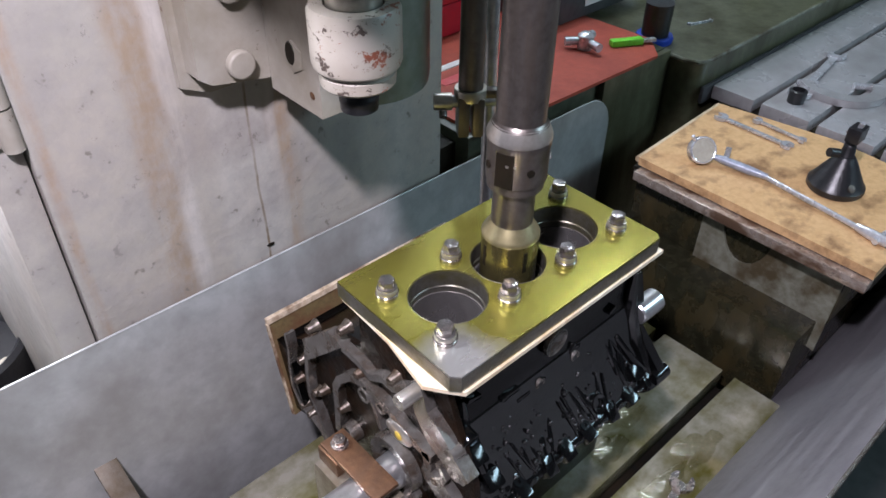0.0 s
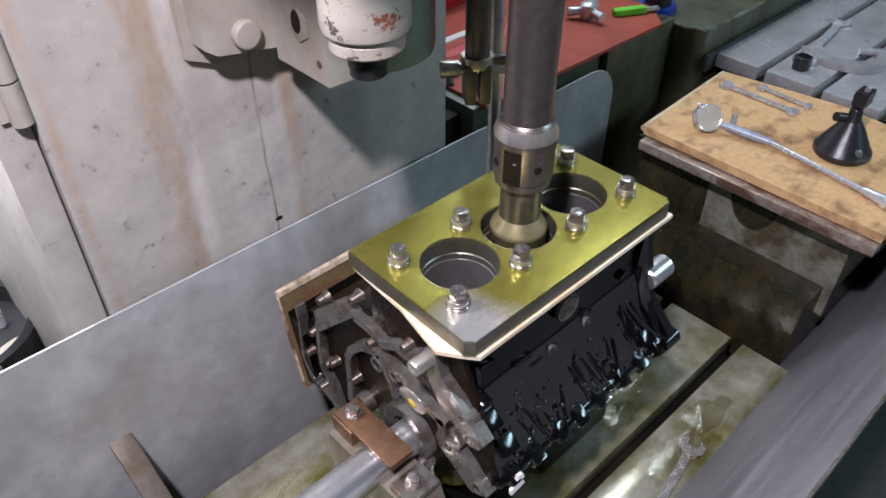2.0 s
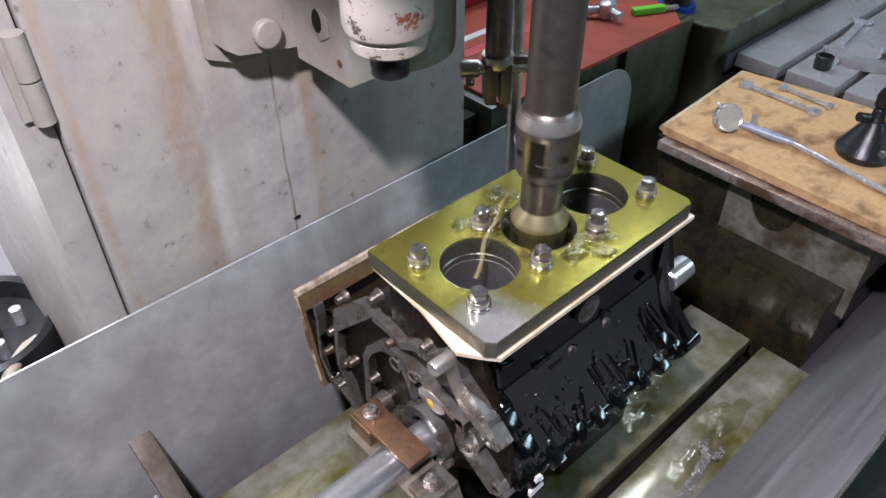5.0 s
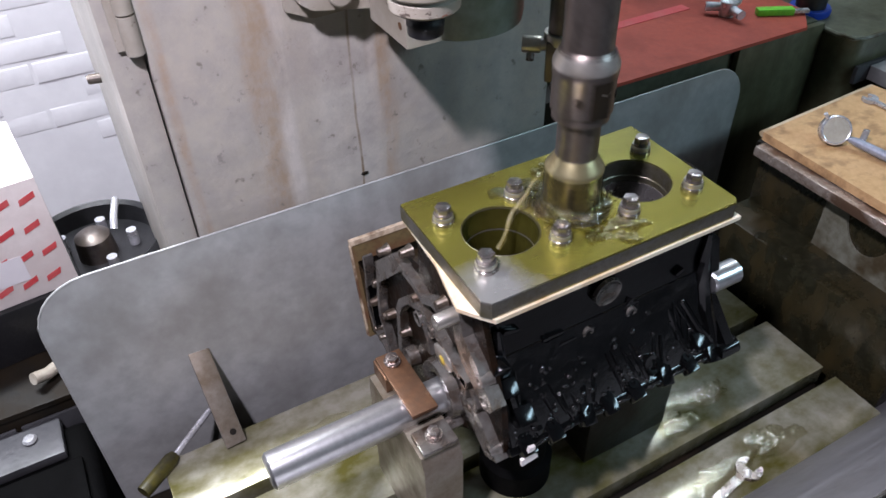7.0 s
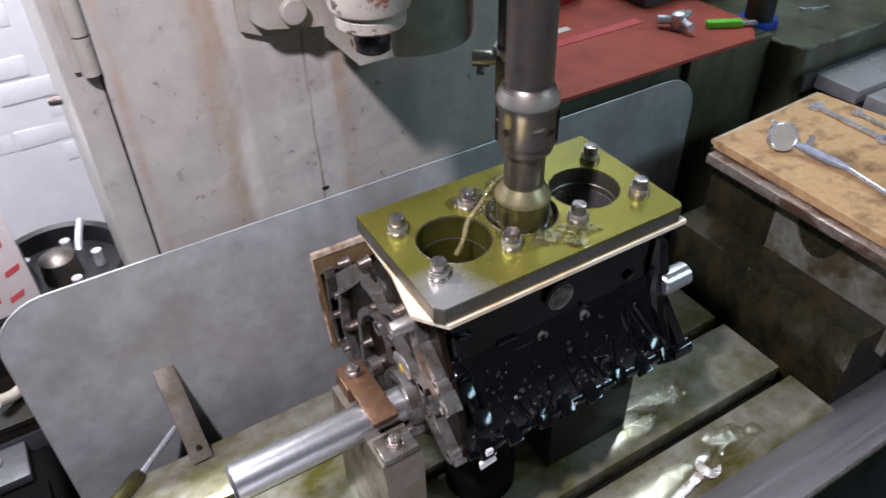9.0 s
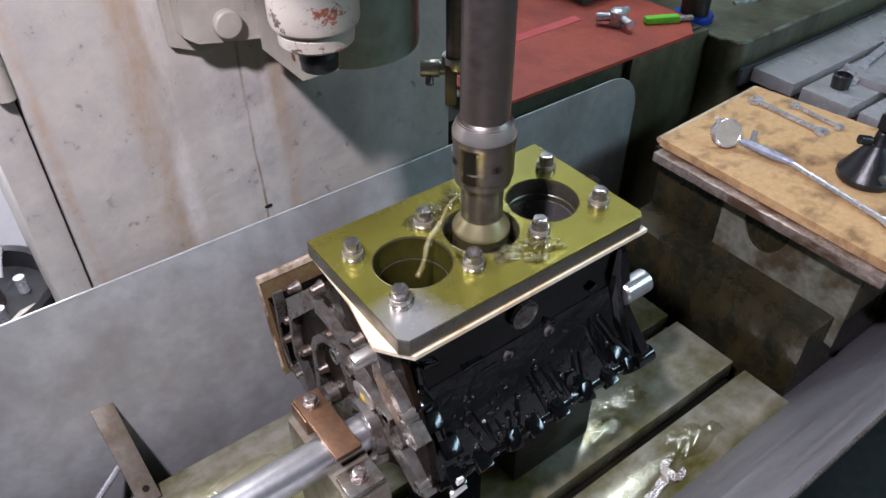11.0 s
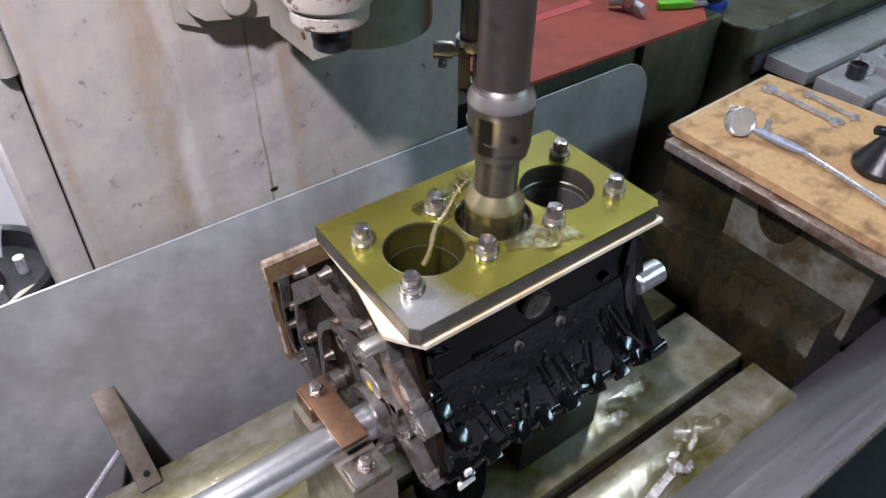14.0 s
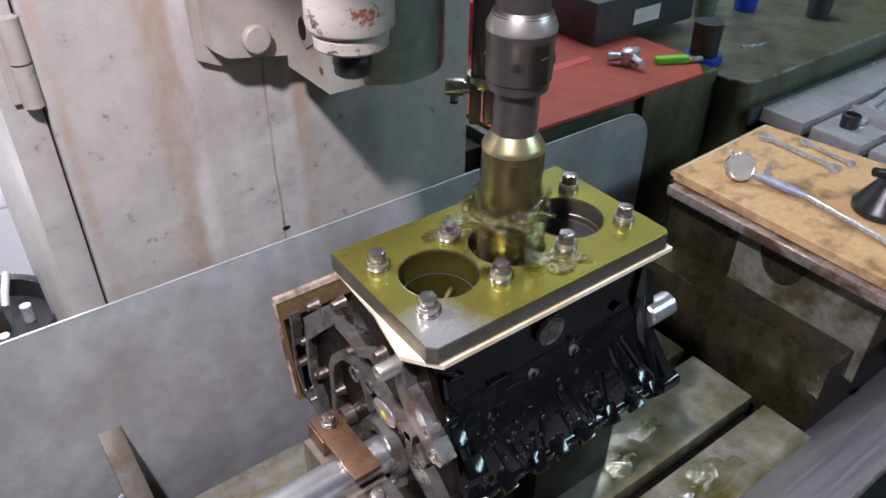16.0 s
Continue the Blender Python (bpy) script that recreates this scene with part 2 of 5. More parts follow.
def paint_build(nt, p):
    """Old grey-cream machine paint: long vertical oil runs, chips and a fine orange peel."""
    fine = noise_fac(nt, 55, 6, (1, 1, 1), 0.45, 0.8)
    blot = noise_fac(nt, 19, 9, (1, 1, 1), 0.42, 0.66, 0.7)
    broken = noise_fac(nt, 24, 9, (1, 1, 0.22), 0.36, 0.6, 0.7)
    pale = noise_fac(nt, 6.0, 3, (1.3, 1, 0.05), 0.5, 0.66)
    cool = noise_fac(nt, 2.2, 3, (1, 1, 0.6), 0.4, 0.7)
    spots = noise_fac(nt, 38, 3, (1, 1, 1), 0.66, 0.72)
    c = mix(nt, cool, (0.405, 0.362, 0.312), (0.32, 0.312, 0.278))
    c = mix(nt, times(nt, pale, 0.45), c, (0.48, 0.46, 0.43))
    c = mix(nt, times(nt, blot, 0.6), c, (0.27, 0.255, 0.245))
    veins = noise_fac(nt, 30, 9, (1, 1, 0.7), 0.60, 0.63, 0.75)
    c = mix(nt, times(nt, veins, 0.75), c, (0.20, 0.18, 0.165))
    for x, width, wander, colour, depth in ((-0.267, 0.052, 0.08, (0.29, 0.205, 0.13), 0.75), (-0.240, 0.018, 0.04, (0.52, 0.49, 0.46), 0.7), (-0.130, 0.0035, 0.02, (0.17, 0.12, 0.07), 1.0),
                                            (-0.408, 0.012, 0.012, (0.32, 0.20, 0.11), 0.6), (-0.075, 0.03, 0.05, (0.33, 0.24, 0.16), 0.8), (-0.091, 0.012, 0.03, (0.52, 0.50, 0.48), 0.6)):
        c = mix(nt, times(nt, times(nt, run_mask(nt, x, width, wander), broken), depth), c, colour)
    c = mix(nt, times(nt, fine, 0.7), c, (0.34, 0.32, 0.30))
    c = mix(nt, spots, c, (0.2, 0.18, 0.15))
    nt.links.new(c, p.inputs["Base Color"])
    ramp_to(nt, fine, p.inputs["Roughness"], 0.32, 0.5)
    bump(nt, p, noise_fac(nt, 26, 6, (1, 1, 1), 0.2, 0.8), 0.5, 0.003)


M_PAINT = material("old grey cream machine paint", paint_build)


def chipped_build(nt, p):
    """Cream paint chipped through to red primer and bare iron."""
    chips = noise_fac(nt, 40, 8, (1, 1, 1.2), 0.555, 0.575, 0.78)
    primer = noise_fac(nt, 14, 4, (1, 1, 1), 0.5, 0.56)
    tone = noise_fac(nt, 9, 5)
    c = mix(nt, tone, (0.44, 0.40, 0.345), (0.34, 0.295, 0.24))
    c = mix(nt, chips, c, mix(nt, primer, (0.07, 0.05, 0.04), (0.26, 0.075, 0.04)))
    nt.links.new(c, p.inputs["Base Color"])
    ramp_to(nt, chips, p.inputs["Roughness"], 0.35, 0.6)
    bump(nt, p, chips, -0.6, 0.001)


def cream_build(nt, p):
    """Cream paint, soiled and sparsely chipped."""
    chips = noise_fac(nt, 34, 8, (1, 1, 1), 0.63, 0.66, 0.75)
    tone = noise_fac(nt, 11, 5)
    c = mix(nt, tone, (0.37, 0.34, 0.295), (0.26, 0.23, 0.18))
    c = mix(nt, chips, c, (0.12, 0.07, 0.04))
    nt.links.new(c, p.inputs["Base Color"])
    p.inputs["Roughness"].default_value = 0.45
    bump(nt, p, tone, 0.3, 0.002)


M_CREAM = material("soiled cream paint", cream_build)
M_CHIPPED = material("chipped cream paint over red primer", chipped_build)


def oil_build(nt, p):
    """A thin clear film: what lies below shows through, tinted, under a wet gloss."""
    out = nt.nodes["Material Output"]
    clear, gloss, join = nt.nodes.new("ShaderNodeBsdfTransparent"), nt.nodes.new("ShaderNodeBsdfGlossy"), nt.nodes.new("ShaderNodeMixShader")
    clear.inputs["Color"].default_value = (0.88, 0.85, 0.62, 1)
    gloss.inputs["Roughness"].default_value = 0.05
    gloss.inputs["Color"].default_value = (0.95, 0.93, 0.82, 1)
    edge = node(nt, "ShaderNodeLayerWeight", Blend=0.35)
    b = nt.nodes.new("ShaderNodeBump")
    b.inputs["Strength"].default_value, b.inputs["Distance"].default_value = 0.6, 0.004
    nt.links.new(noise_fac(nt, 70, 3, (1, 1, 1), 0.2, 0.8), b.inputs["Height"])
    for n in (gloss, edge):
        nt.links.new(b.outputs["Normal"], n.inputs["Normal"])
    lift = nt.nodes.new("ShaderNodeMapRange")
    lift.inputs["To Min"].default_value, lift.inputs["To Max"].default_value = 0.08, 0.6
    nt.links.new(edge.outputs["Facing"], lift.inputs["Value"])
    nt.links.new(lift.outputs[0], join.inputs[0])
    nt.links.new(clear.outputs[0], join.inputs[1])
    nt.links.new(gloss.outputs[0], join.inputs[2])
    nt.links.new(join.outputs[0], out.inputs["Surface"])


M_OIL = material("clear yellow honing oil", oil_build)


def puddle_build(nt, p):
    """A thin olive film with a calm, wet surface."""
    oil_build(nt, p)
    for n in nt.nodes:
        if n.type == "BSDF_TRANSPARENT":
            n.inputs["Color"].default_value = (0.95, 0.94, 0.86, 1)
        if n.type == "BUMP":
            n.inputs["Strength"].default_value, n.inputs["Distance"].default_value = 0.4, 0.003


M_PUDDLE = material("olive oil puddle", puddle_build)


def stream_build(nt, p):
    """Falling oil: pale, half clear, with a wet gloss."""
    p.inputs["Base Color"].default_value = (0.5, 0.43, 0.2, 1)
    p.inputs["Roughness"].default_value = 0.08
    p.inputs["Alpha"].default_value = 0.2
    p.inputs["Specular IOR Level"].default_value = 0.9
    bump(nt, p, noise_fac(nt, 90, 3, (1, 1, 1), 0.2, 0.8), 0.5, 0.003)


M_STREAM = material("pale falling oil", stream_build)
M_OILFILM = worn("olive oil film", (0.055, 0.05, 0.010), (0.045, 0.04, 0.008), (0.03, 0.026, 0.006), (0.08, 0.16), 0.3, 10, 60, relief=0.1)
M_DRUM = worn("oil-wet brass-toned hone body", (0.15, 0.125, 0.05), (0.11, 0.09, 0.036), (0.08, 0.066, 0.03), (0.26, 0.38), 0.7, 14, 120, (3, 3, 1), relief=0.06)
M_GOLD = worn("straw-toned turned steel", (0.55, 0.48, 0.28), (0.46, 0.40, 0.22), (0.38, 0.32, 0.17), (0.28, 0.4), 0.85, 20, 150, relief=0.05)

# ---- mesh helpers ----


def box(bm, lo, hi, m=None):
    r = bmesh.ops.create_cube(bm, size=1.0)
    c = [(a + b) / 2 for a, b in zip(lo, hi)]
    s = [abs(b - a) for a, b in zip(lo, hi)]
    t = Matrix.Translation(c) @ Matrix.Diagonal((*s, 1))
    bmesh.ops.transform(bm, matrix=(m @ t) if m else t, verts=r["verts"])
    return bm


def rod(bm, a, b, r1, r2=None, n=24):
    """A closed cylinder or cone from a to b."""
    a, b = Vector(a), Vector(b)
    r = bmesh.ops.create_cone(bm, cap_ends=True, segments=n, radius1=r1, radius2=r1 if r2 is None else r2, depth=(b - a).length)
    m = Matrix.Translation((a + b) / 2) @ (b - a).to_track_quat("Z", "Y").to_matrix().to_4x4()
    bmesh.ops.transform(bm, matrix=m, verts=r["verts"])
    return bm


def lathe(bm, profile, n=40, m=None):
    """Turns (radius, z) pairs round the z axis; the ends close where the radius is 0."""
    rings = []
    for r, z in profile:
        if r < 1e-6:
            rings.append([bm.verts.new((0, 0, z))])
        else:
            rings.append([bm.verts.new((r * math.cos(2 * math.pi * k / n), r * math.sin(2 * math.pi * k / n), z)) for k in range(n)])
    for a, b in zip(rings, rings[1:]):
        for k in range(n):
            j = (k + 1) % n
            if len(a) == 1 and len(b) == 1:
                continue
            if len(a) == 1:
                bm.faces.new((a[0], b[j], b[k]))
            elif len(b) == 1:
                bm.faces.new((a[k], a[j], b[0]))
            else:
                bm.faces.new((a[k], a[j], b[j], b[k]))
    if m:
        bmesh.ops.transform(bm, matrix=m, verts=[v for ring in rings for v in ring])
    return bm


def prism(bm, outline, lo, hi, axis="x", m=None):
    """Pushes a plane outline along an axis: (y, z) for x, (x, z) for y, (x, y) for z."""
    def put(u, v, w):
        return {"x": (w, u, v), "y": (u, w, v), "z": (u, v, w)}[axis]
    a = [bm.verts.new(put(u, v, lo)) for u, v in outline]
    b = [bm.verts.new(put(u, v, hi)) for u, v in outline]
    bm.faces.new(a)
    bm.faces.new(b)
    for k in range(len(a)):
        j = (k + 1) % len(a)
        bm.faces.new((a[k], a[j], b[j], b[k]))
    if m:
        bmesh.ops.transform(bm, matrix=m, verts=a + b)
    return bm


def tube(bm, points, radius, n=10, taper=None):
    """A round tube along points."""
    pts = [Vector(p) for p in points]
    rings = []
    for i, p in enumerate(pts):
        d = (pts[min(i + 1, len(pts) - 1)] - pts[max(i - 1, 0)]).normalized()
        side = d.cross(Vector((0.31, 0.17, 0.93))).normalized()
        up = d.cross(side)
        r = radius if taper is None else radius * taper[i]
        rings.append([bm.verts.new(p + r * (math.cos(2 * math.pi * k / n) * side + math.sin(2 * math.pi * k / n) * up)) for k in range(n)])
    for a, b in zip(rings, rings[1:]):
        for k in range(n):
            j = (k + 1) % n
            bm.faces.new((a[k], a[j], b[j], b[k]))
    bm.faces.new(rings[0])
    bm.faces.new(list(reversed(rings[-1])))
    return bm


def strip(bm, points, width, x0, x1):
    """A raised rib that follows (y, z) points on a face of constant x."""
    pts = [Vector(p) for p in points]
    left, right = [], []
    for i, p in enumerate(pts):
        d = (pts[min(i + 1, len(pts) - 1)] - pts[max(i - 1, 0)]).normalized()
        nrm = Vector((-d.y, d.x)) * width / 2
        left.append(p + nrm)
        right.append(p - nrm)
    rows = [[bm.verts.new((x, q.x, q.y)) for x, q in ((x0, l), (x0, r), (x1, r), (x1, l))] for l, r in zip(left, right)]
    for a, b in zip(rows, rows[1:]):
        for k in range(4):
            j = (k + 1) % 4
            bm.faces.new((a[k], a[j], b[j], b[k]))
    bm.faces.new(rows[0])
    bm.faces.new(rows[-1])
    return bm


def rounded(x0, y0, x1, y1, r, n=5, corners=(1, 1, 1, 1)):
    """A rectangle's outline with rounded corners."""
    out = []
    for on, cx, cy, a in zip(corners, (x1 - r, x0 + r, x0 + r, x1 - r), (y1 - r, y1 - r, y0 + r, y0 + r), (0, 90, 180, 270)):
        if on:
            out += [(cx + r * math.cos(radians(a + 90 * k / n)), cy + r * math.sin(radians(a + 90 * k / n))) for k in range(n + 1)]
        else:
            out.append((cx + r * (1 if a in (0, 270) else -1), cy + r * (1 if a in (0, 90) else -1)))
    return out


def bevel(bm, width, segments=2, angle=35):
    edges = [e for e in bm.edges if len(e.link_faces) == 2 and e.calc_face_angle(0) > radians(angle)]
    bmesh.ops.bevel(bm, geom=edges, offset=width, offset_type="OFFSET", segments=segments, profile=0.6, affect="EDGES", clamp_overlap=True)
    return bm


def mesh_object(name, bm, mat, smooth=38):
    bmesh.ops.recalc_face_normals(bm, faces=bm.faces)
    data = bpy.data.meshes.new(name)
    for f in bm.faces:
        f.smooth = True
    for e in bm.edges:
        e.smooth = len(e.link_faces) == 2 and e.calc_face_angle(0) < radians(smooth)
    bm.to_mesh(data)
    bm.free()
    data.materials.append(mat)
    return new(name, data)


def part(name, bm, mat, parent, label="", smooth=38):
    ob = mesh_object(name, bm, mat, smooth)
    ob.parent = parent
    if label:
        tagged(ob, label)
    return ob


def thing(name, label, category, at=(0, 0, 0), group="", kind=""):
    ob = new(name)
    ob.matrix_basis = pose(*at) if len(at) == 3 else at
    return tagged(ob, label, category, group, kind)


def solid(name, bm, mat, label, category, group="", kind="", smooth=38):
    return tagged(mesh_object(name, bm, mat, smooth), label, category, group, kind)


def B():
    return bmesh.new()


# ---- the room ----
Z_TABLE, Z_PLATE, BORE = 0.684, 1.2, 0.108


def build_room():
    bm = box(B(), (-4, -3.5, -0.1), (5, 1.7, 0.0))
    solid("floor", bm, M_FLOOR, "oil-stained grey concrete workshop floor", "floor", kind="structure")
    for name, lo, hi in (("wall_north", (-4, 1.7, 0), (5, 1.85, 3.2)), ("wall_south", (-4, -3.65, 0), (5, -3.5, 3.2)),
                         ("wall_west", (-4.15, -3.65, 0), (-4, 1.85, 3.2)), ("wall_east", (5, -3.65, 0), (5.15, 1.85, 3.2))):
        # All but the back wall are unseen and dark, to cut bounced light.
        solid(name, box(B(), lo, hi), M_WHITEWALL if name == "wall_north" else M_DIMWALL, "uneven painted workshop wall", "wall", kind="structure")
    # The ceiling is out of view, dark to dim the fill.
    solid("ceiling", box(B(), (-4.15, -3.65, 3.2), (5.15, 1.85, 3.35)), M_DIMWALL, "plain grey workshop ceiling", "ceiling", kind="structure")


build_room()


def build_bricks():
    """Whitewashed brick courses on the back wall beside the column."""
    wall = bpy.data.objects["wall_north"]
    bm = bevel(box(B(), (-0.1095, -0.006, -0.0335), (0.1095, 0.006, 0.0335)), 0.0055, 3)
    first = part("brick", bm, M_WHITEWALL, wall)
    rng = random.Random(21)
    first.matrix_basis = pose(-1.29, 1.7056, 0.585)
    for row in range(1, 84):
        course, k = row // 6, row % 6
        ob = new("brick", first.data)
        ob.parent = wall
        ob.matrix_basis = pose(-1.29 + 0.225 * k + (0.112 if course % 2 else 0), 1.7056 + rng.uniform(-0.001, 0.001), 0.585 + 0.074 * course, rng.uniform(-0.5, 0.5), 0, rng.uniform(-0.4, 0.4))


# ---- the honing machine ----


def build_column():
    t = thing("machine_column", "tall grey-cream painted machine column with oil runs", "machine")
    part("side_wall", bevel(box(B(), (-0.47, 0.412, 0.0), (-0.424, 1.15, 2.4)), 0.004), M_PAINT, t)
    part("front_panel", bevel(box(B(), (-0.4215, 0.400, 0.0), (0.25, 0.43, 2.4)), 0.003), M_PAINT, t, "grey-cream panel streaked with brown oil")
    part("core", box(B(), (-0.42, 0.434, 0.0), (0.245, 1.15, 2.4)), M_GREENLIGHT, t)
    for z in (1.411,):
        bm = B()
        rod(bm, (-0.433, 0.402, z - 0.055), (-0.433, 0.402, z - 0.002), 0.0125)
        rod(bm, (-0.433, 0.402, z + 0.001), (-0.433, 0.402, z + 0.055), 0.0125)
        box(bm, (-0.455, 0.405, z - 0.05), (-0.43, 0.414, z + 0.05))
        part("hinge", bm, M_CREAM, t, "cream-painted barrel hinge")
    for p in ((-0.128, 0.3995, 1.058),):
        part("chip", lathe(B(), [(0, -0.002), (0.007, -0.0015), (0.005, 0.0012), (0, 0.0014)], 9, pose(*p, 90, 0, 0) @ Matrix.Diagonal((1.2, 0.55, 1, 1))), M_DARK, t, "small dark hole in the paint")
    bm = rod(B(), (-0.492, 0.9, 1.112), (-0.468, 0.9, 1.11), 0.010)
    rod(bm, (-0.4955, 0.9, 1.112), (-0.491, 0.9, 1.112), 0.008)
    part("stud", bm, M_SPINDLE, t, "short bright steel stud")


def build_head_bracket():
    t = thing("head_bracket", "cream cast bracket with chipped cylinder on the column", "machine part")
    bm = prism(B(), [(-0.214, 1.392), (-0.198, 1.380), (-0.176, 1.376), (-0.09, 1.362), (-0.09, 1.70), (-0.214, 1.70)], 0.354, 0.399, "y")
    part("flange", bevel(bm, 0.008, 3), M_CREAM, t, "cream painted mounting flange")
    bm = prism(B(), [(-0.226, 1.372), (-0.186, 1.354), (-0.09, 1.358), (-0.09, 1.375), (-0.176, 1.380), (-0.214, 1.70), (-0.226, 1.70)], 0.388, 0.3995, "y")
    part("flange_foot", bevel(bm, 0.003), M_CREAM, t)
    for z in (1.400, 1.50):
        part("bolt_head", bevel(rod(B(), (-0.157, 0.340, z), (-0.157, 0.354, z), 0.0195, n=28), 0.004, 3), M_CREAM, t)
    # the arm: a block whose flank carries a hexagon recess, its lower corner pointing out
    bm = prism(B(), [(0.236, 1.349), (0.353, 1.350), (0.353, 1.72), (0.236, 1.72)], -0.112, -0.03, "x")
    arm = part("arm", bevel(bm, 0.004, 2), M_CREAM, t, "cream arm block with a chipped lower corner")
    part("hex_recess", bevel(rod(B(), (-0.1148, 0.290, 1.417), (-0.111, 0.290, 1.417), 0.0225, n=6), 0.0015), M_CREAM, arm)
    # A flat dark disc paints the hole's inner shade.
    part("recess_hole", lathe(B(), [(0, -0.001), (0.0125, -0.001), (0.011, 0.0012), (0, 0.0012)], 9, pose(-0.1150, 0.293, 1.421, 0, -90, 0) @ Matrix.Diagonal((1.35, 0.85, 1, 1))), M_DARK, arm, "dark disc for the recess hole's shade")
    part("chip", lathe(B(), [(0, 0), (0.006, 0), (0.004, 0.001), (0, 0.001)], 8, pose(-0.1122, 0.255, 1.375, 0, -90, 0)), M_COPPER, arm, "rusty chip in the paint")
    # the free-standing cylinder in front
    c = pose(-0.155, 0.096, 0.068)
    body = [(0, 1.398), (0.037, 1.398), (0.040, 1.401), (0.041, 1.413), (0.0395, 1.4145), (0.0395, 1.4165), (0.046, 1.421), (0.0475, 1.426), (0.0475, 1.478), (0.045, 1.483), (0.031, 1.484), (0.031, 1.478), (0, 1.478)]
    cyl = part("cylinder", lathe(B(), body, 48, c), M_CHIPPED, t, "chipped cream cylinder showing red primer")
    part("piston_rod", rod(B(), (-0.155, 0.096, 1.5465), (-0.155, 0.096, 2.2), 0.0285, n=36), M_BRIGHT, t, "bright steel rod")
    nut = [(0, 1.366), (0.016, 1.366), (0.0205, 1.369), (0.0205, 1.377), (0.0215, 1.379), (0.0215, 1.3845), (0.0205, 1.386), (0.0205, 1.3985), (0, 1.3985)]
    part("stop_nut", lathe(B(), nut, 28, c), M_BLACKPLASTIC, cyl, "black rubber-faced stop")
    bm = lathe(B(), [(0, 1.345), (0.082, 1.345), (0.091, 1.350), (0.093, 1.362), (0.093, 1.95), (0, 1.95)], 56, pose(0.006, 0.300, 0))
    part("rear_cylinder", bm, M_GREENLIGHT, t, "grey-green soiled round rear housing")


def build_spindle_head():
    t = thing("spindle_head", "unseen grey-cream painted spindle head that shades the column", "machine part")
    # Housing added out of view, its edges set by the shadow they cast.
    bm = box(B(), (-0.40, -0.12, 1.83), (0.48, 0.398, 2.45))
    part("housing", bevel(bm, 0.02, 3), M_PAINT, t)
    part("quill", lathe(B(), [(0.031, 1.829), (0.06, 1.815), (0.062, 1.795), (0.034, 1.79), (0.031, 1.795)], 36), M_CREAM, t)


def build_hone():
    """The spindle hangs at the origin, its collar's shoulder at z = 0."""
    t = thing("hone_spindle", "steel honing spindle with collar and expanding hone head", "machine part", (0, 0, 1.39))
    part("shaft", rod(B(), (0, 0, 0.0), (0, 0, 1.1), 0.0295, n=40), M_SPINDLE, t)
    bm = lathe(B(), [(0.0295, 0.018), (0.033, 0.014), (0.0385, 0.001), (0.0385, -0.012), (0.0375, -0.014), (0.0375, -0.058), (0.035, -0.06), (0.035, -0.066), (0.0, -0.067)], 44)
    collar = part("collar", bm, M_SPINDLE, t, "collar with a bright chamfered rim")
    part("collar_rim", lathe(B(), [(0.0325, 0.0150), (0.0388, 0.0012), (0.0390, -0.0035), (0.0380, -0.0045), (0.032, -0.004), (0.0325, 0.0150)], 44), M_BRIGHT, collar, "bright rim")
    for a in (-71, 109):
        bm = box(B(), (-0.011, -0.0388, -0.057), (0.011, -0.030, -0.012), pose(0, 0, 0, 0, 0, a))
        # Solid dark block: the slot's shade is in its colour.
        part("drive_slot", bm, M_DARK, collar)
    for a in (69, 159, 247, 339):
        part("set_screw", rod(B(), (0.0365 * math.cos(radians(a)), 0.0365 * math.sin(radians(a)), -0.036), (0.0388 * math.cos(radians(a)), 0.0388 * math.sin(radians(a)), -0.036), 0.005, n=12), M_DARK, collar)
    for a, z in ((40, -0.03), (120, -0.044), (300, -0.028)):
        part("scratch_mark", box(B(), (-0.006, -0.0391, z), (0.006, -0.036, z + 0.0022), pose(0, 0, 0, 0, 0, a)), M_BRIGHT, collar)
    bm = lathe(B(), [(0.035, -0.066), (0.035, -0.07), (0.0265, -0.076), (0.0265, -0.128), (0, -0.129)], 40)
    part("neck", bm, M_SPINDLE, t)
    bm = lathe(B(), [(0.0265, -0.124), (0.028, -0.1265), (0.0362, -0.139), (0.0376, -0.142), (0.0376, -0.1455), (0, -0.146)], 44)
    part("head_shoulder", bm, M_GOLD, t, "bright conical shoulder")
    bm = lathe(B(), [(0.0370, -0.1456), (0.0370, -0.355), (0.032, -0.363), (0, -0.364)], 44)
    head = part("head_body", bm, M_DRUM, t, "oil-wet yellowish hone body")
    for a in range(0, 360, 90):
        bm = box(B(), (0.036, -0.0055, -0.35), (0.0455, 0.0055, -0.255), pose(0, 0, 0, 0, 0, a + 30))
        part("honing_stone", bevel(bm, 0.001), M_CAST, head, "grey abrasive stone")
        # Dark sliver in place of a shaded slot.
        part("slot", box(B(), (0.0366, -0.0025, -0.185), (0.0378, 0.0025, -0.155), pose(0, 0, 0, 0, 0, a + 75)), M_DARK, head)
    return t


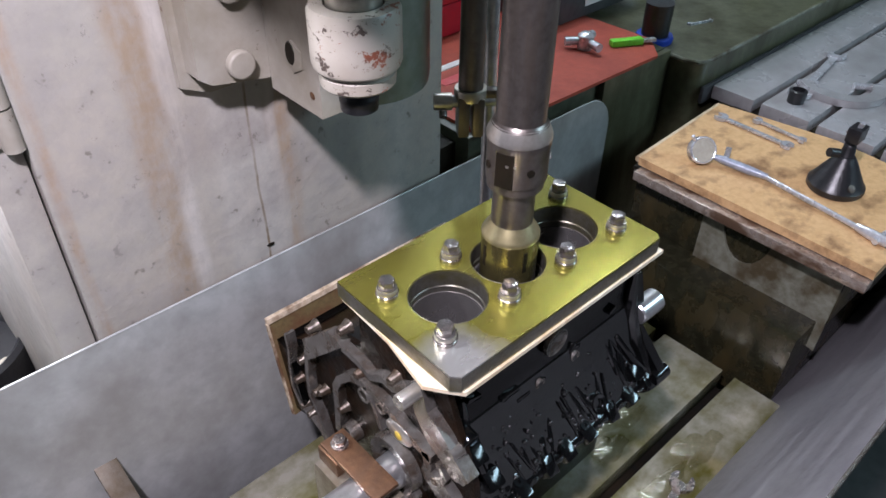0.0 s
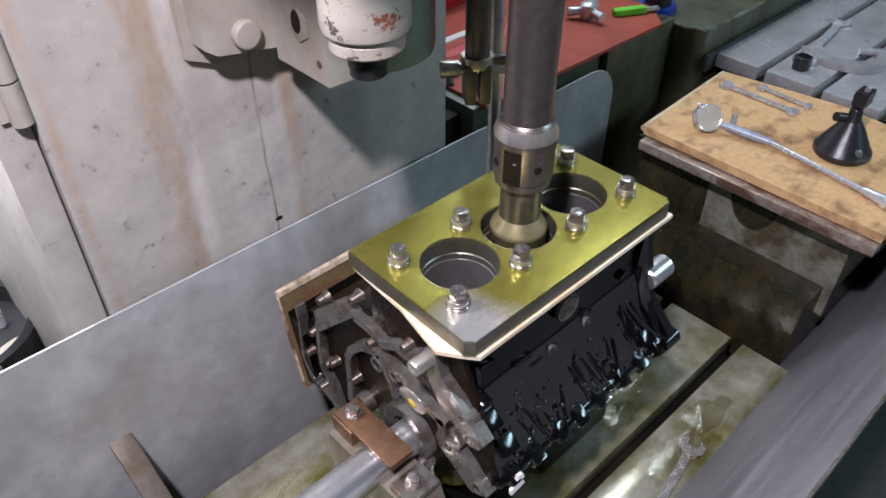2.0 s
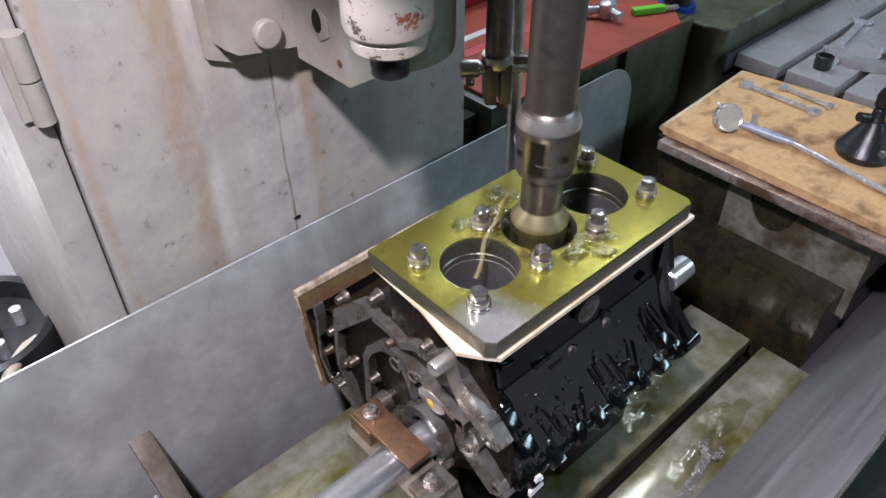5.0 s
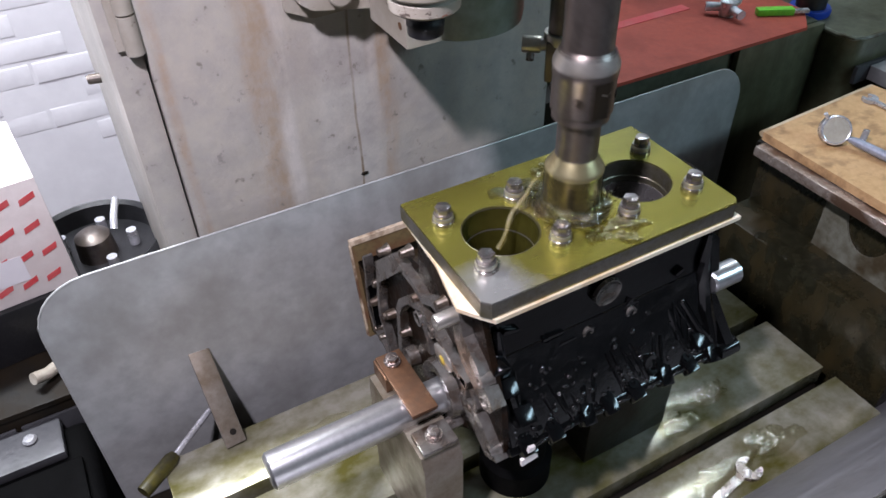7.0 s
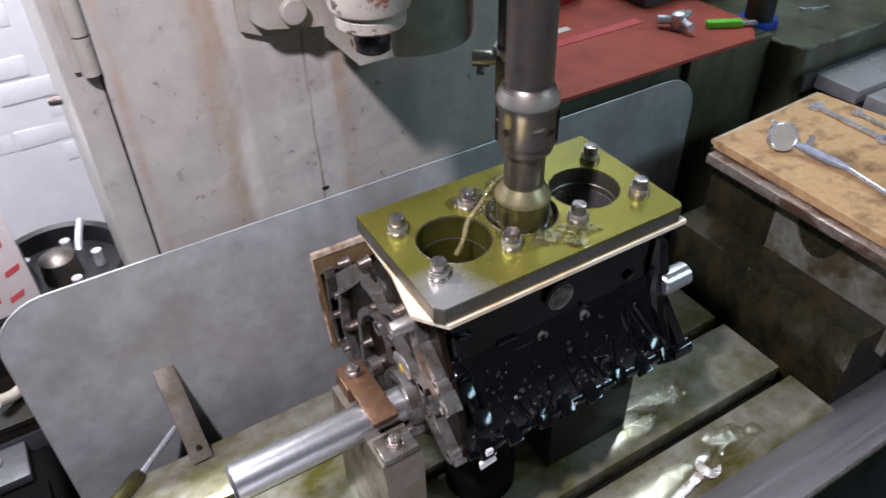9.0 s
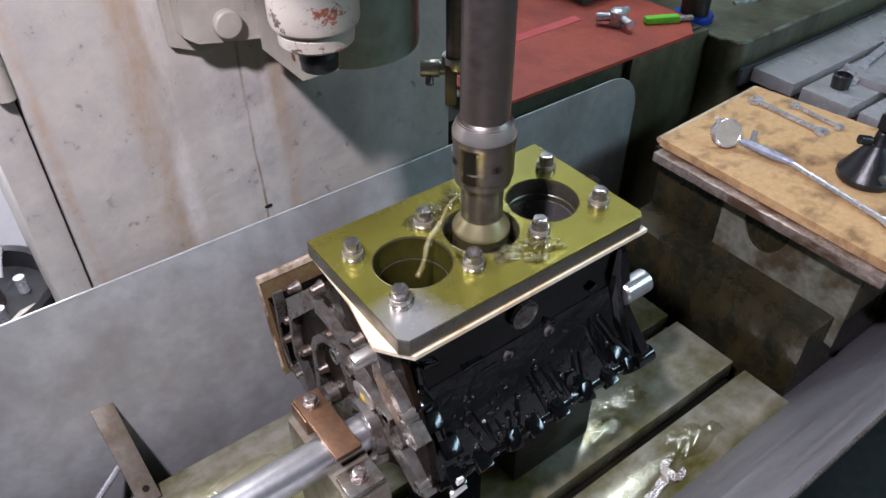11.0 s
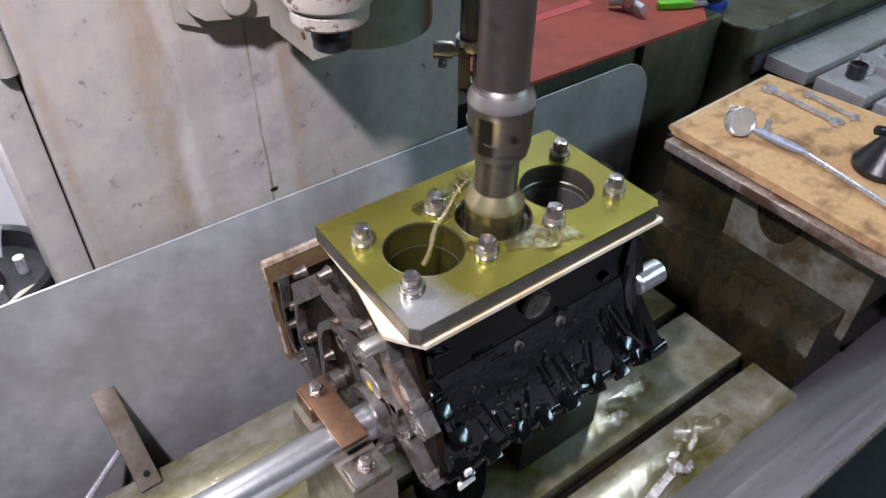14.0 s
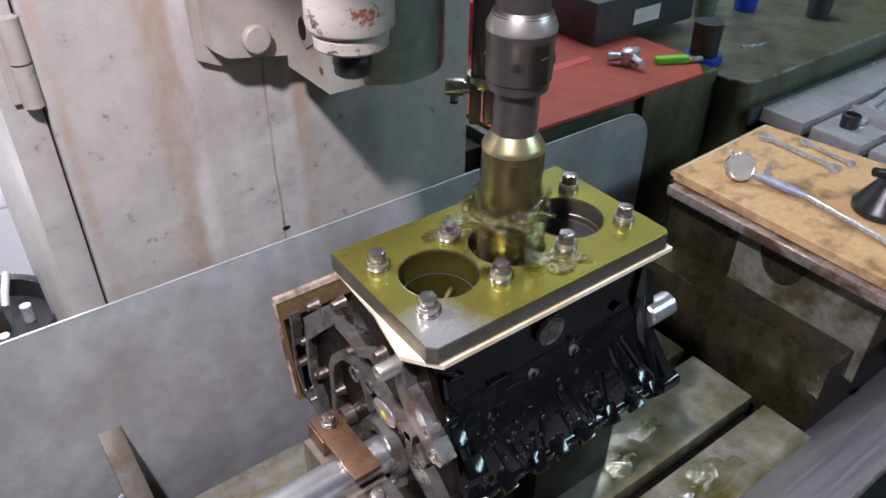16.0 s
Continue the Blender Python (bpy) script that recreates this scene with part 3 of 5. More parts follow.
def build_splash_guards():
    t = thing("rear_splash_guard", "grey galvanised rear splash sheet with rounded corners", "splash guard")
    bm = prism(B(), rounded(-0.688, 0.0, 0.757, 0.554, 0.088, 7, (1, 1, 0, 0)), -0.0015, 0.0015, "y")
    lean = pose(0, 0.373, 0.50, 0, 0, 0)
    bmesh.ops.transform(bm, matrix=lean, verts=bm.verts)
    sheet = part("sheet", bm, M_SHEET, t)
    bm = B()
    edge = rounded(-0.688, 0.0, 0.757, 0.554, 0.088, 7, (1, 1, 0, 0))
    line = [edge[-1]] + edge[:16] + [edge[-2]]
    tube(bm, [lean @ Vector((x, 0, z)) for x, z in line], 0.0022, 8)
    part("rolled_edge", bm, M_SHEET, sheet, "worn pale rolled edge")
    t = thing("front_splash_guard", "brushed grey front splash sheet leaning outward", "splash guard")
    bm = prism(B(), [(-0.218, 0.62), (-0.432, 1.0), (-0.4355, 0.998), (-0.2215, 0.618)], -0.72, 1.35, "x")
    part("sheet", bm, M_FRONT, t)
    part("rolled_edge", tube(B(), [(-0.72, -0.434, 1.0), (1.35, -0.434, 1.0)], 0.003, 8), M_MACHINED, t, "bright rolled edge")
    t = thing("drip_tray", "dark oily drip tray beneath the table", "tray")
    part("pan", bevel(box(B(), (-0.72, -0.225, 0.46), (0.60, 0.371, 0.4995)), 0.004), M_DARK, t)
    part("base", box(B(), (-0.66, -0.2, 0.0), (1.3, 0.371, 0.4595)), M_GREEN, t, "dark green machine base")


def build_table():
    t = thing("machine_table", "oily grey steel table with T-slots", "table")
    bands = ((-0.257, -0.155), (-0.129, 0.012), (0.034, 0.143), (0.167, 0.287))
    for a, b in bands:
        bm = box(B(), (-0.60, a, 0.640), (0.558, b, Z_TABLE))
        part("table_strip", bevel(bm, 0.0025), M_TABLE, t)
    # Near-black body puts the T-slots' shade into its colour.
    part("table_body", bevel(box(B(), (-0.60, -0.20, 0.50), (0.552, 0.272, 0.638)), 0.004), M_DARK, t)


def build_clamp():
    t = thing("support_clamp", "oily steel support block with brown clamp strap", "clamp")
    bm = prism(B(), [(-0.088, Z_TABLE + 0.0005), (0.092, Z_TABLE + 0.0005), (0.092, 0.90), (0.088, 0.925), (-0.078, 0.925), (-0.088, 0.90)], -0.275, -0.215, "x")
    part("support_block", bevel(bm, 0.003), M_FLATBAR, t, "oily brown-grey support block")
    part("strap", bevel(box(B(), (-0.264, -0.036, 0.9552), (-0.224, 0.086, 0.9625)), 0.0015), M_COPPER, t, "rusty brown flat steel strap")
    part("packing", bevel(box(B(), (-0.266, 0.046, 0.9255), (-0.222, 0.090, 0.9548)), 0.002), M_COPPER, t, "rusty packing piece under the strap")
    part("lug", bevel(box(B(), (-0.272, -0.082, 0.9255), (-0.218, -0.041, 0.937)), 0.002), M_MACHINED, t)
    for y, z in ((0.066, 0.9627), (-0.060, 0.937)):
        bm = rod(B(), (-0.245, y, z), (-0.245, y, z + 0.003), 0.0125)
        part("washer", bm, M_BOLT, t)
        part("bolt_head", bevel(rod(B(), (-0.245, y, z + 0.003), (-0.245, y, z + 0.013), 0.0098, n=6), 0.001), M_BOLT, t)
    s = thing("mandrel_shaft", "polished steel bar through the crank bearings", "shaft")
    bm = lathe(B(), [(0, -0.462), (0.022, -0.462), (0.0265, -0.458), (0.0265, 0.23), (0, 0.23)], 40, pose(0, 0.003, 0.928, 0, 90, 0))
    part("bar", bm, M_STEEL, s)
    part("locating_rod", lathe(B(), [(0, 0), (0.012, 0), (0.012, 0.09), (0, 0.09)], 20, pose(-0.255, -0.028, 0.90, 0, 90, 0)), M_MACHINED, s)


def bolt_with_spacer(name, x, y, z, group):
    t = thing(name, "zinc-plated hex bolt with stacked washers on the plate", "bolt", (x, y, z), group)
    part("washer", lathe(B(), [(0.006, 0.0), (0.0145, 0.0), (0.0145, 0.0042), (0.0138, 0.0048), (0.006, 0.0048)], 28), M_BOLT, t)
    part("spacer", lathe(B(), [(0.006, 0.005), (0.0125, 0.005), (0.0132, 0.0065), (0.0132, 0.0105), (0.0125, 0.0115), (0.006, 0.0115)], 28), M_BRIGHT, t)
    bm = lathe(B(), [(0, 0.0115), (0.0118, 0.0115), (0.0125, 0.0125), (0.0125, 0.0138), (0, 0.0138)], 28)
    part("flange", bm, M_BOLT, t)
    bm = rod(B(), (0, 0, 0.0136), (0, 0, 0.0245), 0.0108, n=6)
    part("hex_head", bevel(bm, 0.0012), M_BOLT, t)
    return t


def build_torque_plate():
    t = thing("torque_plate", "thick yellow-chromate steel plate with three bores", "plate")
    hx, hy = 0.196, 0.107
    outline = [(-hx, -hy + 0.010), (-hx + 0.009, -hy), (hx - 0.008, -hy), (hx, -hy + 0.009), (hx, 0.113), (-hx + 0.003, 0.113)]
    bm = prism(B(), outline, 1.174, Z_PLATE, "z")
    bevel(bm, 0.0015, 2)
    ob = part("plate", bm, M_PLATE, t)
    cut_round(ob, [(k * BORE, 0.0, 0.0495) for k in (-1, 0, 1)], 1.0, 1.4)
    for k in (-1, 0, 1):
        bm = lathe(B(), [(0.0508, 1.2003), (0.0502, 1.2007), (0.0496, 1.1995), (0.0492, 1.1965), (0.0492, 1.1755), (0.0478, 1.174), (0.0478, 1.164)], 56, pose(k * BORE, 0, 0))
        part("bore_rim", bm, M_PLATE_EDGE, t, "bare steel bore rim")
    edge = B()
    grown = [(x + math.copysign(0.0006, x), y + math.copysign(0.0006, y)) for x, y in outline]
    a = [edge.verts.new((x, y, 1.1765)) for x, y in grown]
    b = [edge.verts.new((x, y, 1.1975)) for x, y in grown]
    for k in range(len(grown)):
        j = (k + 1) % len(grown)
        edge.faces.new((a[k], a[j], b[j], b[k]))
    part("scuffed_edge", edge, M_PLATE_EDGE, t, "bare scuffed steel edge, shade in its colour")
    g = thing("gasket_sheet", "cream gasket board clamped beneath the plate", "gasket")
    outline = [(-0.19, 0.11), (-0.196, 0.012), (-0.207, -0.041), (-0.2125, -0.070), (-0.198, -0.091), (-0.183, -0.1105), (0.203, -0.1095), (0.203, 0.095)]
    ob = part("board", prism(B(), outline, 1.1675, 1.1735, "z"), M_SHIM, g)
    cut_round(ob, [(k * BORE, 0.0, 0.0515) for k in (-1, 0, 1)], 1.0, 1.4)


def cut_round(ob, holes, z0, z1):
    """Bores round holes through a mesh by a boolean that is applied at once."""
    bm = B()
    for x, y, r in holes:
        rod(bm, (x, y, z0), (x, y, z1), r, n=56)
    bmesh.ops.recalc_face_normals(bm, faces=bm.faces)
    data = bpy.data.meshes.new("cutter")
    bm.to_mesh(data)
    bm.free()
    tool = new("cutter", data)
    mod = ob.modifiers.new("bore", "BOOLEAN")
    mod.object, mod.operation, mod.solver = tool, "DIFFERENCE", "EXACT"
    bpy.context.view_layer.update()
    done = bpy.data.meshes.new_from_object(ob.evaluated_get(bpy.context.evaluated_depsgraph_get()))
    ob.modifiers.clear()
    ob.data = done
    bpy.data.objects.remove(tool)
    for e in done.edges:
        e.use_edge_sharp = False
    done.set_sharp_from_angle(angle=radians(38))


def build_block():
    t = thing("engine_block", "black oily cast-iron V6 engine block on its clamp", "engine block")
    section = [(-0.086, 1.1655), (-0.086, 1.10), (-0.094, 1.06), (-0.112, 1.02), (-0.142, 0.978), (-0.150, 0.962), (-0.140, 0.945), (-0.105, 0.935),
               (-0.04, 0.885), (0.03, 0.82), (0.06, 0.805), (0.12, 0.812), (0.25, 0.822), (0.280, 0.965), (0.20, 1.02), (0.13, 1.055), (0.088, 1.07), (0.086, 1.1655)]
    bm = prism(B(), section, -0.180, 0.186, "x")
    body = part("casting", bevel(bm, 0.004), M_BLACK, t)
    cut_round(body, [(k * BORE, 0.0, 0.0478) for k in (-1, 0, 1)], 0.96, 1.4)
    for k in (-1, 0, 1):
        bm = lathe(B(), [(0.0480, 1.166), (0.0482, 1.02), (0.0482, 0.965)], 56, pose(k * BORE, 0, 0))
        lathe(bm, [(0.0495, 1.1662), (0.0462, 1.1655), (0.0462, 1.02), (0.0462, 0.963)], 56, pose(k * BORE, 0, 0))
        liner = part("cylinder_bore", bm, M_BORE, t, "grey honed cylinder bore")
        # Near-black disc stands for the shaded depth of the bore.
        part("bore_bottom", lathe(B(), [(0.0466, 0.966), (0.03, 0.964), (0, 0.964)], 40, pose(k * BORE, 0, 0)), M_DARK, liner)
    # second bank: deck flange with the gasket board standing proud of it
    def deck(f, out=0.0):
        """A point up the second bank's sloping deck, f from its foot to the gasket's top edge."""
        return (0.262 + 0.041 * f + out, 0.812 + 0.190 * f)
    lo, hi = deck(0.0, 0.001), deck(1.0, 0.001)
    part("bank_gasket", prism(B(), [lo, hi, (hi[0] + 0.004, hi[1] - 0.001), (lo[0] + 0.004, lo[1] - 0.001)], -0.204, 0.19, "x"), M_OLIVE, t, "oil-browned gasket board on the second bank")
    a, b = deck(0.965, -0.001), deck(1.012, -0.001)
    part("gasket_lip", bevel(prism(B(), [a, b, (b[0] + 0.007, b[1]), (a[0] + 0.007, a[1])], -0.206, 0.18, "x"), 0.0012), M_LIP, t, "pale bare gasket edge")
    a, b = deck(0.02, 0.0), deck(0.96, 0.0)
    part("gasket_end", prism(B(), [a, b, (b[0] + 0.006, b[1]), (a[0] + 0.006, a[1])], -0.2075, -0.2042, "x"), M_LIP, t, "stained gasket end")
    a, b = deck(0.06), deck(0.80)
    part("bank_flange", bevel(prism(B(), [a, b, (b[0] - 0.03, b[1] - 0.004), (a[0] - 0.03, a[1] + 0.01)], -0.198, 0.18, "x"), 0.003), M_BLACK, t)
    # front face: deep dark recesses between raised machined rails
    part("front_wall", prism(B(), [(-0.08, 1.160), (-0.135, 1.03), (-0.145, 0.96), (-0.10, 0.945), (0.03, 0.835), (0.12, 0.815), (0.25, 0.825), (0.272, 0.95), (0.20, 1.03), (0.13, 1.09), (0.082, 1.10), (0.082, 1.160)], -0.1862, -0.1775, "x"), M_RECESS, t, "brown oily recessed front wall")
    rails = [
        ([(0.204, 1.012), (0.211, 0.945), (0.211, 0.905), (0.190, 0.872), (0.171, 0.818)], 0.0085),
        ([(0.108, 1.089), (0.074, 1.088), (0.050, 1.080), (0.023, 1.098), (0.003, 1.097), (-0.025, 1.118), (-0.048, 1.134)], 0.011),
        ([(0.138, 0.885), (0.134, 0.943), (0.134, 0.988), (0.123, 1.013), (0.099, 1.039), (0.074, 1.050), (0.045, 1.051), (0.012, 1.047), (-0.016, 1.036), (-0.045, 1.028), (-0.072, 1.026)], 0.013),
        ([(0.262, 1.000), (0.258, 0.968), (0.263, 0.930), (0.264, 0.880), (0.244, 0.846), (0.217, 0.842), (0.191, 0.832), (0.172, 0.806)], 0.006),
        ([(0.062, 1.050), (0.040, 1.020), (0.030, 0.990)], 0.008),
        ([(-0.060, 1.030), (-0.066, 1.008), (-0.060, 0.984)], 0.014),
        ([(-0.084, 1.030), (-0.096, 1.012), (-0.090, 0.996)], 0.011),
    ]
    for line, w in rails:
        part("machined_rail", strip(B(), line, w, -0.2005, -0.184), M_MACHINED, t, "bare machined gasket rail")
    part("top_pad", bevel(prism(B(), [(0.209, 1.030), (0.139, 1.098), (0.126, 1.098), (0.104, 1.094), (0.199, 0.994)], -0.2012, -0.184, "x"), 0.001), M_MACHINED, t, "bare machined pad")
    leg = [(-0.035, 1.142), (-0.056, 1.145), (-0.066, 1.113), (-0.097, 1.093), (-0.113, 1.074), (-0.139, 1.051), (-0.131, 1.036), (-0.111, 1.031), (-0.095, 1.044), (-0.063, 1.063), (-0.043, 1.092)]
    part("side_leg", bevel(prism(B(), leg, -0.2014, -0.182, "x"), 0.001), M_MACHINED, t, "bare machined leg of the cover face")
    foot = [(-0.053, 0.992), (-0.086, 1.004), (-0.113, 0.989), (-0.149, 0.953), (-0.122, 0.936), (-0.087, 0.958), (-0.059, 0.975)]
    part("pan_corner", bevel(prism(B(), foot, -0.2002, -0.182, "x"), 0.001), M_MACHINED, t, "bare machined pan-rail corner")
    for y, z, r, mat in ((0.108, 0.906, 0.012, M_COPPER), (0.062, 1.034, 0.008, M_DARK), (0.026, 1.040, 0.006, M_DARK), (-0.106, 1.071, 0.006, M_DARK), (-0.116, 1.043, 0.006, M_COPPER), (-0.132, 0.957, 0.006, M_DARK)):
        bm = lathe(B(), [(r, 0), (r, 0.018), (r + 0.004, 0.018), (r + 0.006, 0.0)], 26, pose(-0.1846, y, z, 0, -90, 0))
        rim = part("port_rim", bm, M_MACHINED, t)
        # Dark plugs stand for the ports' inner shade; copper ones are rusty.
        part("port", rod(B(), (-0.2008 if r < 0.01 else -0.194, y, z), (-0.183, y, z), r, n=22), mat, rim)
    bm = lathe(B(), [(0.0275, 0), (0.0275, 0.0155), (0.032, 0.018), (0.046, 0.018), (0.049, 0.0)], 40, pose(-0.184, 0.008, 0.934, 0, -90, 0))
    part("bearing_rim", bm, M_MACHINED, t, "machined main bearing rim")
    bm = lathe(B(), [(0, 0), (0.021, 0), (0.0205, 0.017), (0.017, 0.019), (0, 0.0192)], 30, pose(-0.184, -0.010, 1.022, 0, -90, 0) @ Matrix.Diagonal((0.8, 1.25, 1, 1)))
    boss = part("oil_gallery_boss", bm, M_BRIGHT, t, "bright turned gallery boss")
    part("yellow_mark", lathe(B(), [(0, 0), (0.0075, 0), (0.006, 0.0008), (0, 0.001)], 14, pose(-0.2034, -0.012, 1.020, 0, -90, 0)), M_MARK, boss, "yellow paint dab")
    for y, z in ((0.197, 1.017), (0.136, 1.074), (0.229, 0.966), (0.196, 0.920), (0.244, 0.847), (0.223, 0.843), (0.192, 1.060), (0.110, 1.118), (0.006, 1.108), (0.128, 0.942), (0.180, 0.935), (0.079, 1.058), (0.250, 0.905), (-0.078, 0.988)):
        bm = lathe(B(), [(0, 0), (0.0115, 0), (0.0078, 0.008), (0.0064, 0.0170), (0.0054, 0.0183), (0.0030, 0.0183), (0.0030, 0.013), (0, 0.013)], 18, pose(-0.183, y, z, 0, -90, 0))
        part("bolt_boss", bm, M_CAST, t)
    bm = lathe(B(), [(0, 0), (0.0105, 0), (0.0105, 0.029), (0.0094, 0.031), (0.0056, 0.031), (0.0056, 0.025), (0, 0.025)], 28, pose(-0.199, -0.047, 1.137, 0, -90, 0))
    part("dowel", bm, M_BRIGHT, t, "hollow steel dowel")
    # side wall: plugs, ribs, pan-rail pads
    bm = lathe(B(), [(0.0, 0.002), (0.012, 0.0025), (0.017, 0.004), (0.0195, 0.006), (0.021, 0.006), (0.022, 0.0)], 36, pose(0.0, -0.0905, 1.118, 90, 0, 0))
    part("core_plug", bm, M_MACHINED, t, "pressed steel core plug")
    for x, y, z in ((-0.028, -0.097, 1.061), (0.045, -0.097, 1.062)):
        bm = lathe(B(), [(0, 0.004), (0.004, 0.004), (0.0045, 0.009), (0.0085, 0.009), (0.0095, 0.0)], 20, pose(x, y + 0.006, z, 90, 0, 0))
        part("drain_plug", bm, M_MACHINED, t, "small bare drain plug")
    rng = random.Random(4)
    side = [(-0.088, 1.15), (-0.09, 1.08), (-0.10, 1.045), (-0.118, 1.012), (-0.146, 0.97)]
    for x, z0, z1, w, slant in ((-0.168, 1.13, 1.0, 0.009, 0.012), (-0.145, 1.06, 0.99, 0.006, -0.01), (-0.09, 1.0, 0.965, 0.005, 0.012), (-0.075, 1.0, 0.965, 0.005, 0.012), (-0.03, 1.012, 0.975, 0.005, -0.014),
                               (0.02, 1.02, 0.968, 0.005, 0.016), (0.035, 1.02, 0.972, 0.006, 0.014), (0.075, 1.015, 0.972, 0.005, -0.012), (0.108, 1.05, 0.975, 0.006, 0.018), (0.14, 1.04, 0.98, 0.006, -0.018), (0.176, 1.14, 0.97, 0.011, 0.0)):
        pts = []
        for i in range(5):
            z = z0 + (z1 - z0) * i / 4
            y = float(np.interp(z, [p[1] for p in reversed(side)], [p[0] for p in reversed(side)]))
            pts.append((x + slant * i / 4, y - 0.001, z))
        part("rib", tube(B(), pts, w, 8, (0.4, 0.8, 1, 1, 0.8)), M_WET, t)
    for k in range(8):
        x = -0.155 + k * 0.0455 + rng.uniform(-0.006, 0.006)
        bm = box(B(), (-0.011, -0.017, -0.009), (0.011, 0.012, 0.009), pose(x, -0.149, 0.966, 38 + rng.uniform(-16, 10), 5 + rng.uniform(-18, 14), 0))
        pad = part("rail_pad", bevel(bm, 0.003), M_WET, t)
        bm = lathe(B(), [(0.003, 0.004), (0.0075, 0.004), (0.0085, -0.014), (0, -0.014)], 16, pose(x, -0.146, 0.975, 30, 0, 0))
        part("rail_boss", bm, M_WET, pad)
    part("pan_rail", bevel(box(B(), (-0.182, -0.019, -0.006), (0.2, 0.02, 0.006), pose(0, -0.139, 0.953, -42, 0, 0)), 0.002), M_WET, t)
    for k in range(9):
        x, i = rng.uniform(-0.16, 0.17), rng.choice((0, 1, 1, 2))
        f = rng.random()
        y = side[i][0] * (1 - f) + side[i + 1][0] * f
        z = side[i][1] * (1 - f) + side[i + 1][1] * f
        bm = box(B(), (-rng.uniform(0.004, 0.014), -0.004, -0.003), (rng.uniform(0.004, 0.014), 0.003, 0.004), pose(x, y, z, 0, rng.uniform(-50, 50), 0))
        part("casting_mark", bevel(bm, 0.0015), M_WET, t)
    skirt = [(-0.0900, 1.078), (-0.0925, 1.077), (-0.1145, 1.021), (-0.1447, 0.979), (-0.1525, 0.963), (-0.149, 0.960), (-0.1405, 0.979), (-0.1105, 1.021)]
    part("skirt_wall", prism(B(), skirt, -0.1765, 0.1845, "x"), M_WET, t, "oil-wet black skirt")
    bm = B()
    for k in range(130):
        x, f = rng.uniform(-0.168, 0.182), rng.random() ** 0.45
        z = 1.055 - 0.094 * f
        y = float(np.interp(z, [p[1] for p in reversed(side)], [p[0] for p in reversed(side)])) - 0.0035
        r = rng.choice((0.0016, 0.0022, 0.003, 0.004))
        bmesh.ops.create_icosphere(bm, subdivisions=2, radius=r, matrix=pose(x, y, z, 0, rng.uniform(-30, 30), 0) @ Matrix.Diagonal((rng.uniform(0.7, 1.5), 0.7, rng.uniform(0.8, 2.0), 1)))
    tagged(part("oil_spatter", bm, M_BEAD, t, "scattered beads of dark oil", 80), kind="stuff")
    # bosses and webs of the skirt, with tilted facets added for glints
    bm = B()
    for k in range(70):
        x, f = rng.uniform(-0.172, 0.186), rng.random()
        z = 0.958 + 0.045 * f * f
        y = float(np.interp(z, [p[1] for p in reversed(side)], [p[0] for p in reversed(side)])) - 0.003
        w, h = rng.uniform(0.0015, 0.006), rng.uniform(0.0015, 0.004)
        box(bm, (-w, -h, -0.002), (w, h, 0.002), pose(x, y, z, 40 + rng.uniform(-14, 12), 5 + rng.uniform(-14, 14), rng.uniform(-50, 50)))
    tagged(part("glint_facets", bevel(bm, 0.0008, 1), M_WET, t, "small wet facets added to catch glints"), kind="stuff")
    # Ridges added along the rim to give it a line of sheen.
    for x0, x1 in ((-0.16, -0.118), (-0.105, -0.082), (-0.066, -0.02), (-0.008, 0.03), (0.045, 0.075), (0.09, 0.128), (0.14, 0.17)):
        pts = [(x0 + (x1 - x0) * i / 5, -0.1555 + 0.0012 * math.sin(9 * i + 50 * x0), 0.9635 + 0.0012 * math.sin(5 * i)) for i in range(6)]
        part("sheen_ridge", tube(B(), pts, 0.0034, 10, (0.4, 1, 0.8, 1.1, 0.8, 0.4)), M_BEAD, t, smooth=80)
    for x, y, z, w, h in ((-0.166, -0.112, 1.045, 0.013, 0.012), (-0.150, -0.130, 1.000, 0.014, 0.010), (0.150, -0.136, 0.985, 0.013, 0.010)):
        part("side_pad", bevel(box(B(), (-w, -0.014, -h), (w, 0.012, h), pose(x, y, z, 38, 5, 0)), 0.003), M_WET, t)
    part("side_boss", bevel(rod(B(), (-0.172, -0.085, 1.082), (-0.172, -0.114, 1.076), 0.0135, n=24), 0.003), M_WET, t)
    part("ring_boss", lathe(B(), [(0.008, -0.004), (0.008, 0.008), (0.0135, 0.009), (0.015, 0.006), (0.016, -0.006)], 26, pose(0.060, -0.136, 0.985, 55, 0, 0)), M_WET, t, "open cast ring boss")
    for x, z0, z1, lean in ((-0.115, 1.012, 0.972, 0.012), (-0.101, 1.018, 0.978, 0.014), (-0.088, 1.006, 0.966, 0.008), (-0.050, 1.000, 0.968, -0.010), (-0.005, 1.022, 0.975, 0.010), (0.004, 1.024, 0.978, 0.010), (0.088, 1.015, 0.97, -0.014), (0.122, 1.045, 0.975, 0.034), (0.118, 1.05, 1.0, -0.004)):
        pts = []
        for i in range(6):
            z = z0 + (z1 - z0) * i / 5
            y = float(np.interp(z, [p[1] for p in reversed(side)], [p[0] for p in reversed(side)]))
            pts.append((x + lean * i / 5, y - 0.0045, z))
        part("web", tube(B(), pts, 0.0022, 8, (0.6, 1, 1, 1, 1, 0.8)), M_WET, t)
    part("white_tag", bevel(prism(B(), [(-0.171, 0.945), (-0.146, 0.949), (-0.148, 0.957), (-0.153, 0.960), (-0.152, 0.976), (-0.161, 0.978), (-0.164, 0.962), (-0.172, 0.957)], -0.1655, -0.161, "y"), 0.001), M_CARTON, t, "torn white paper tag")
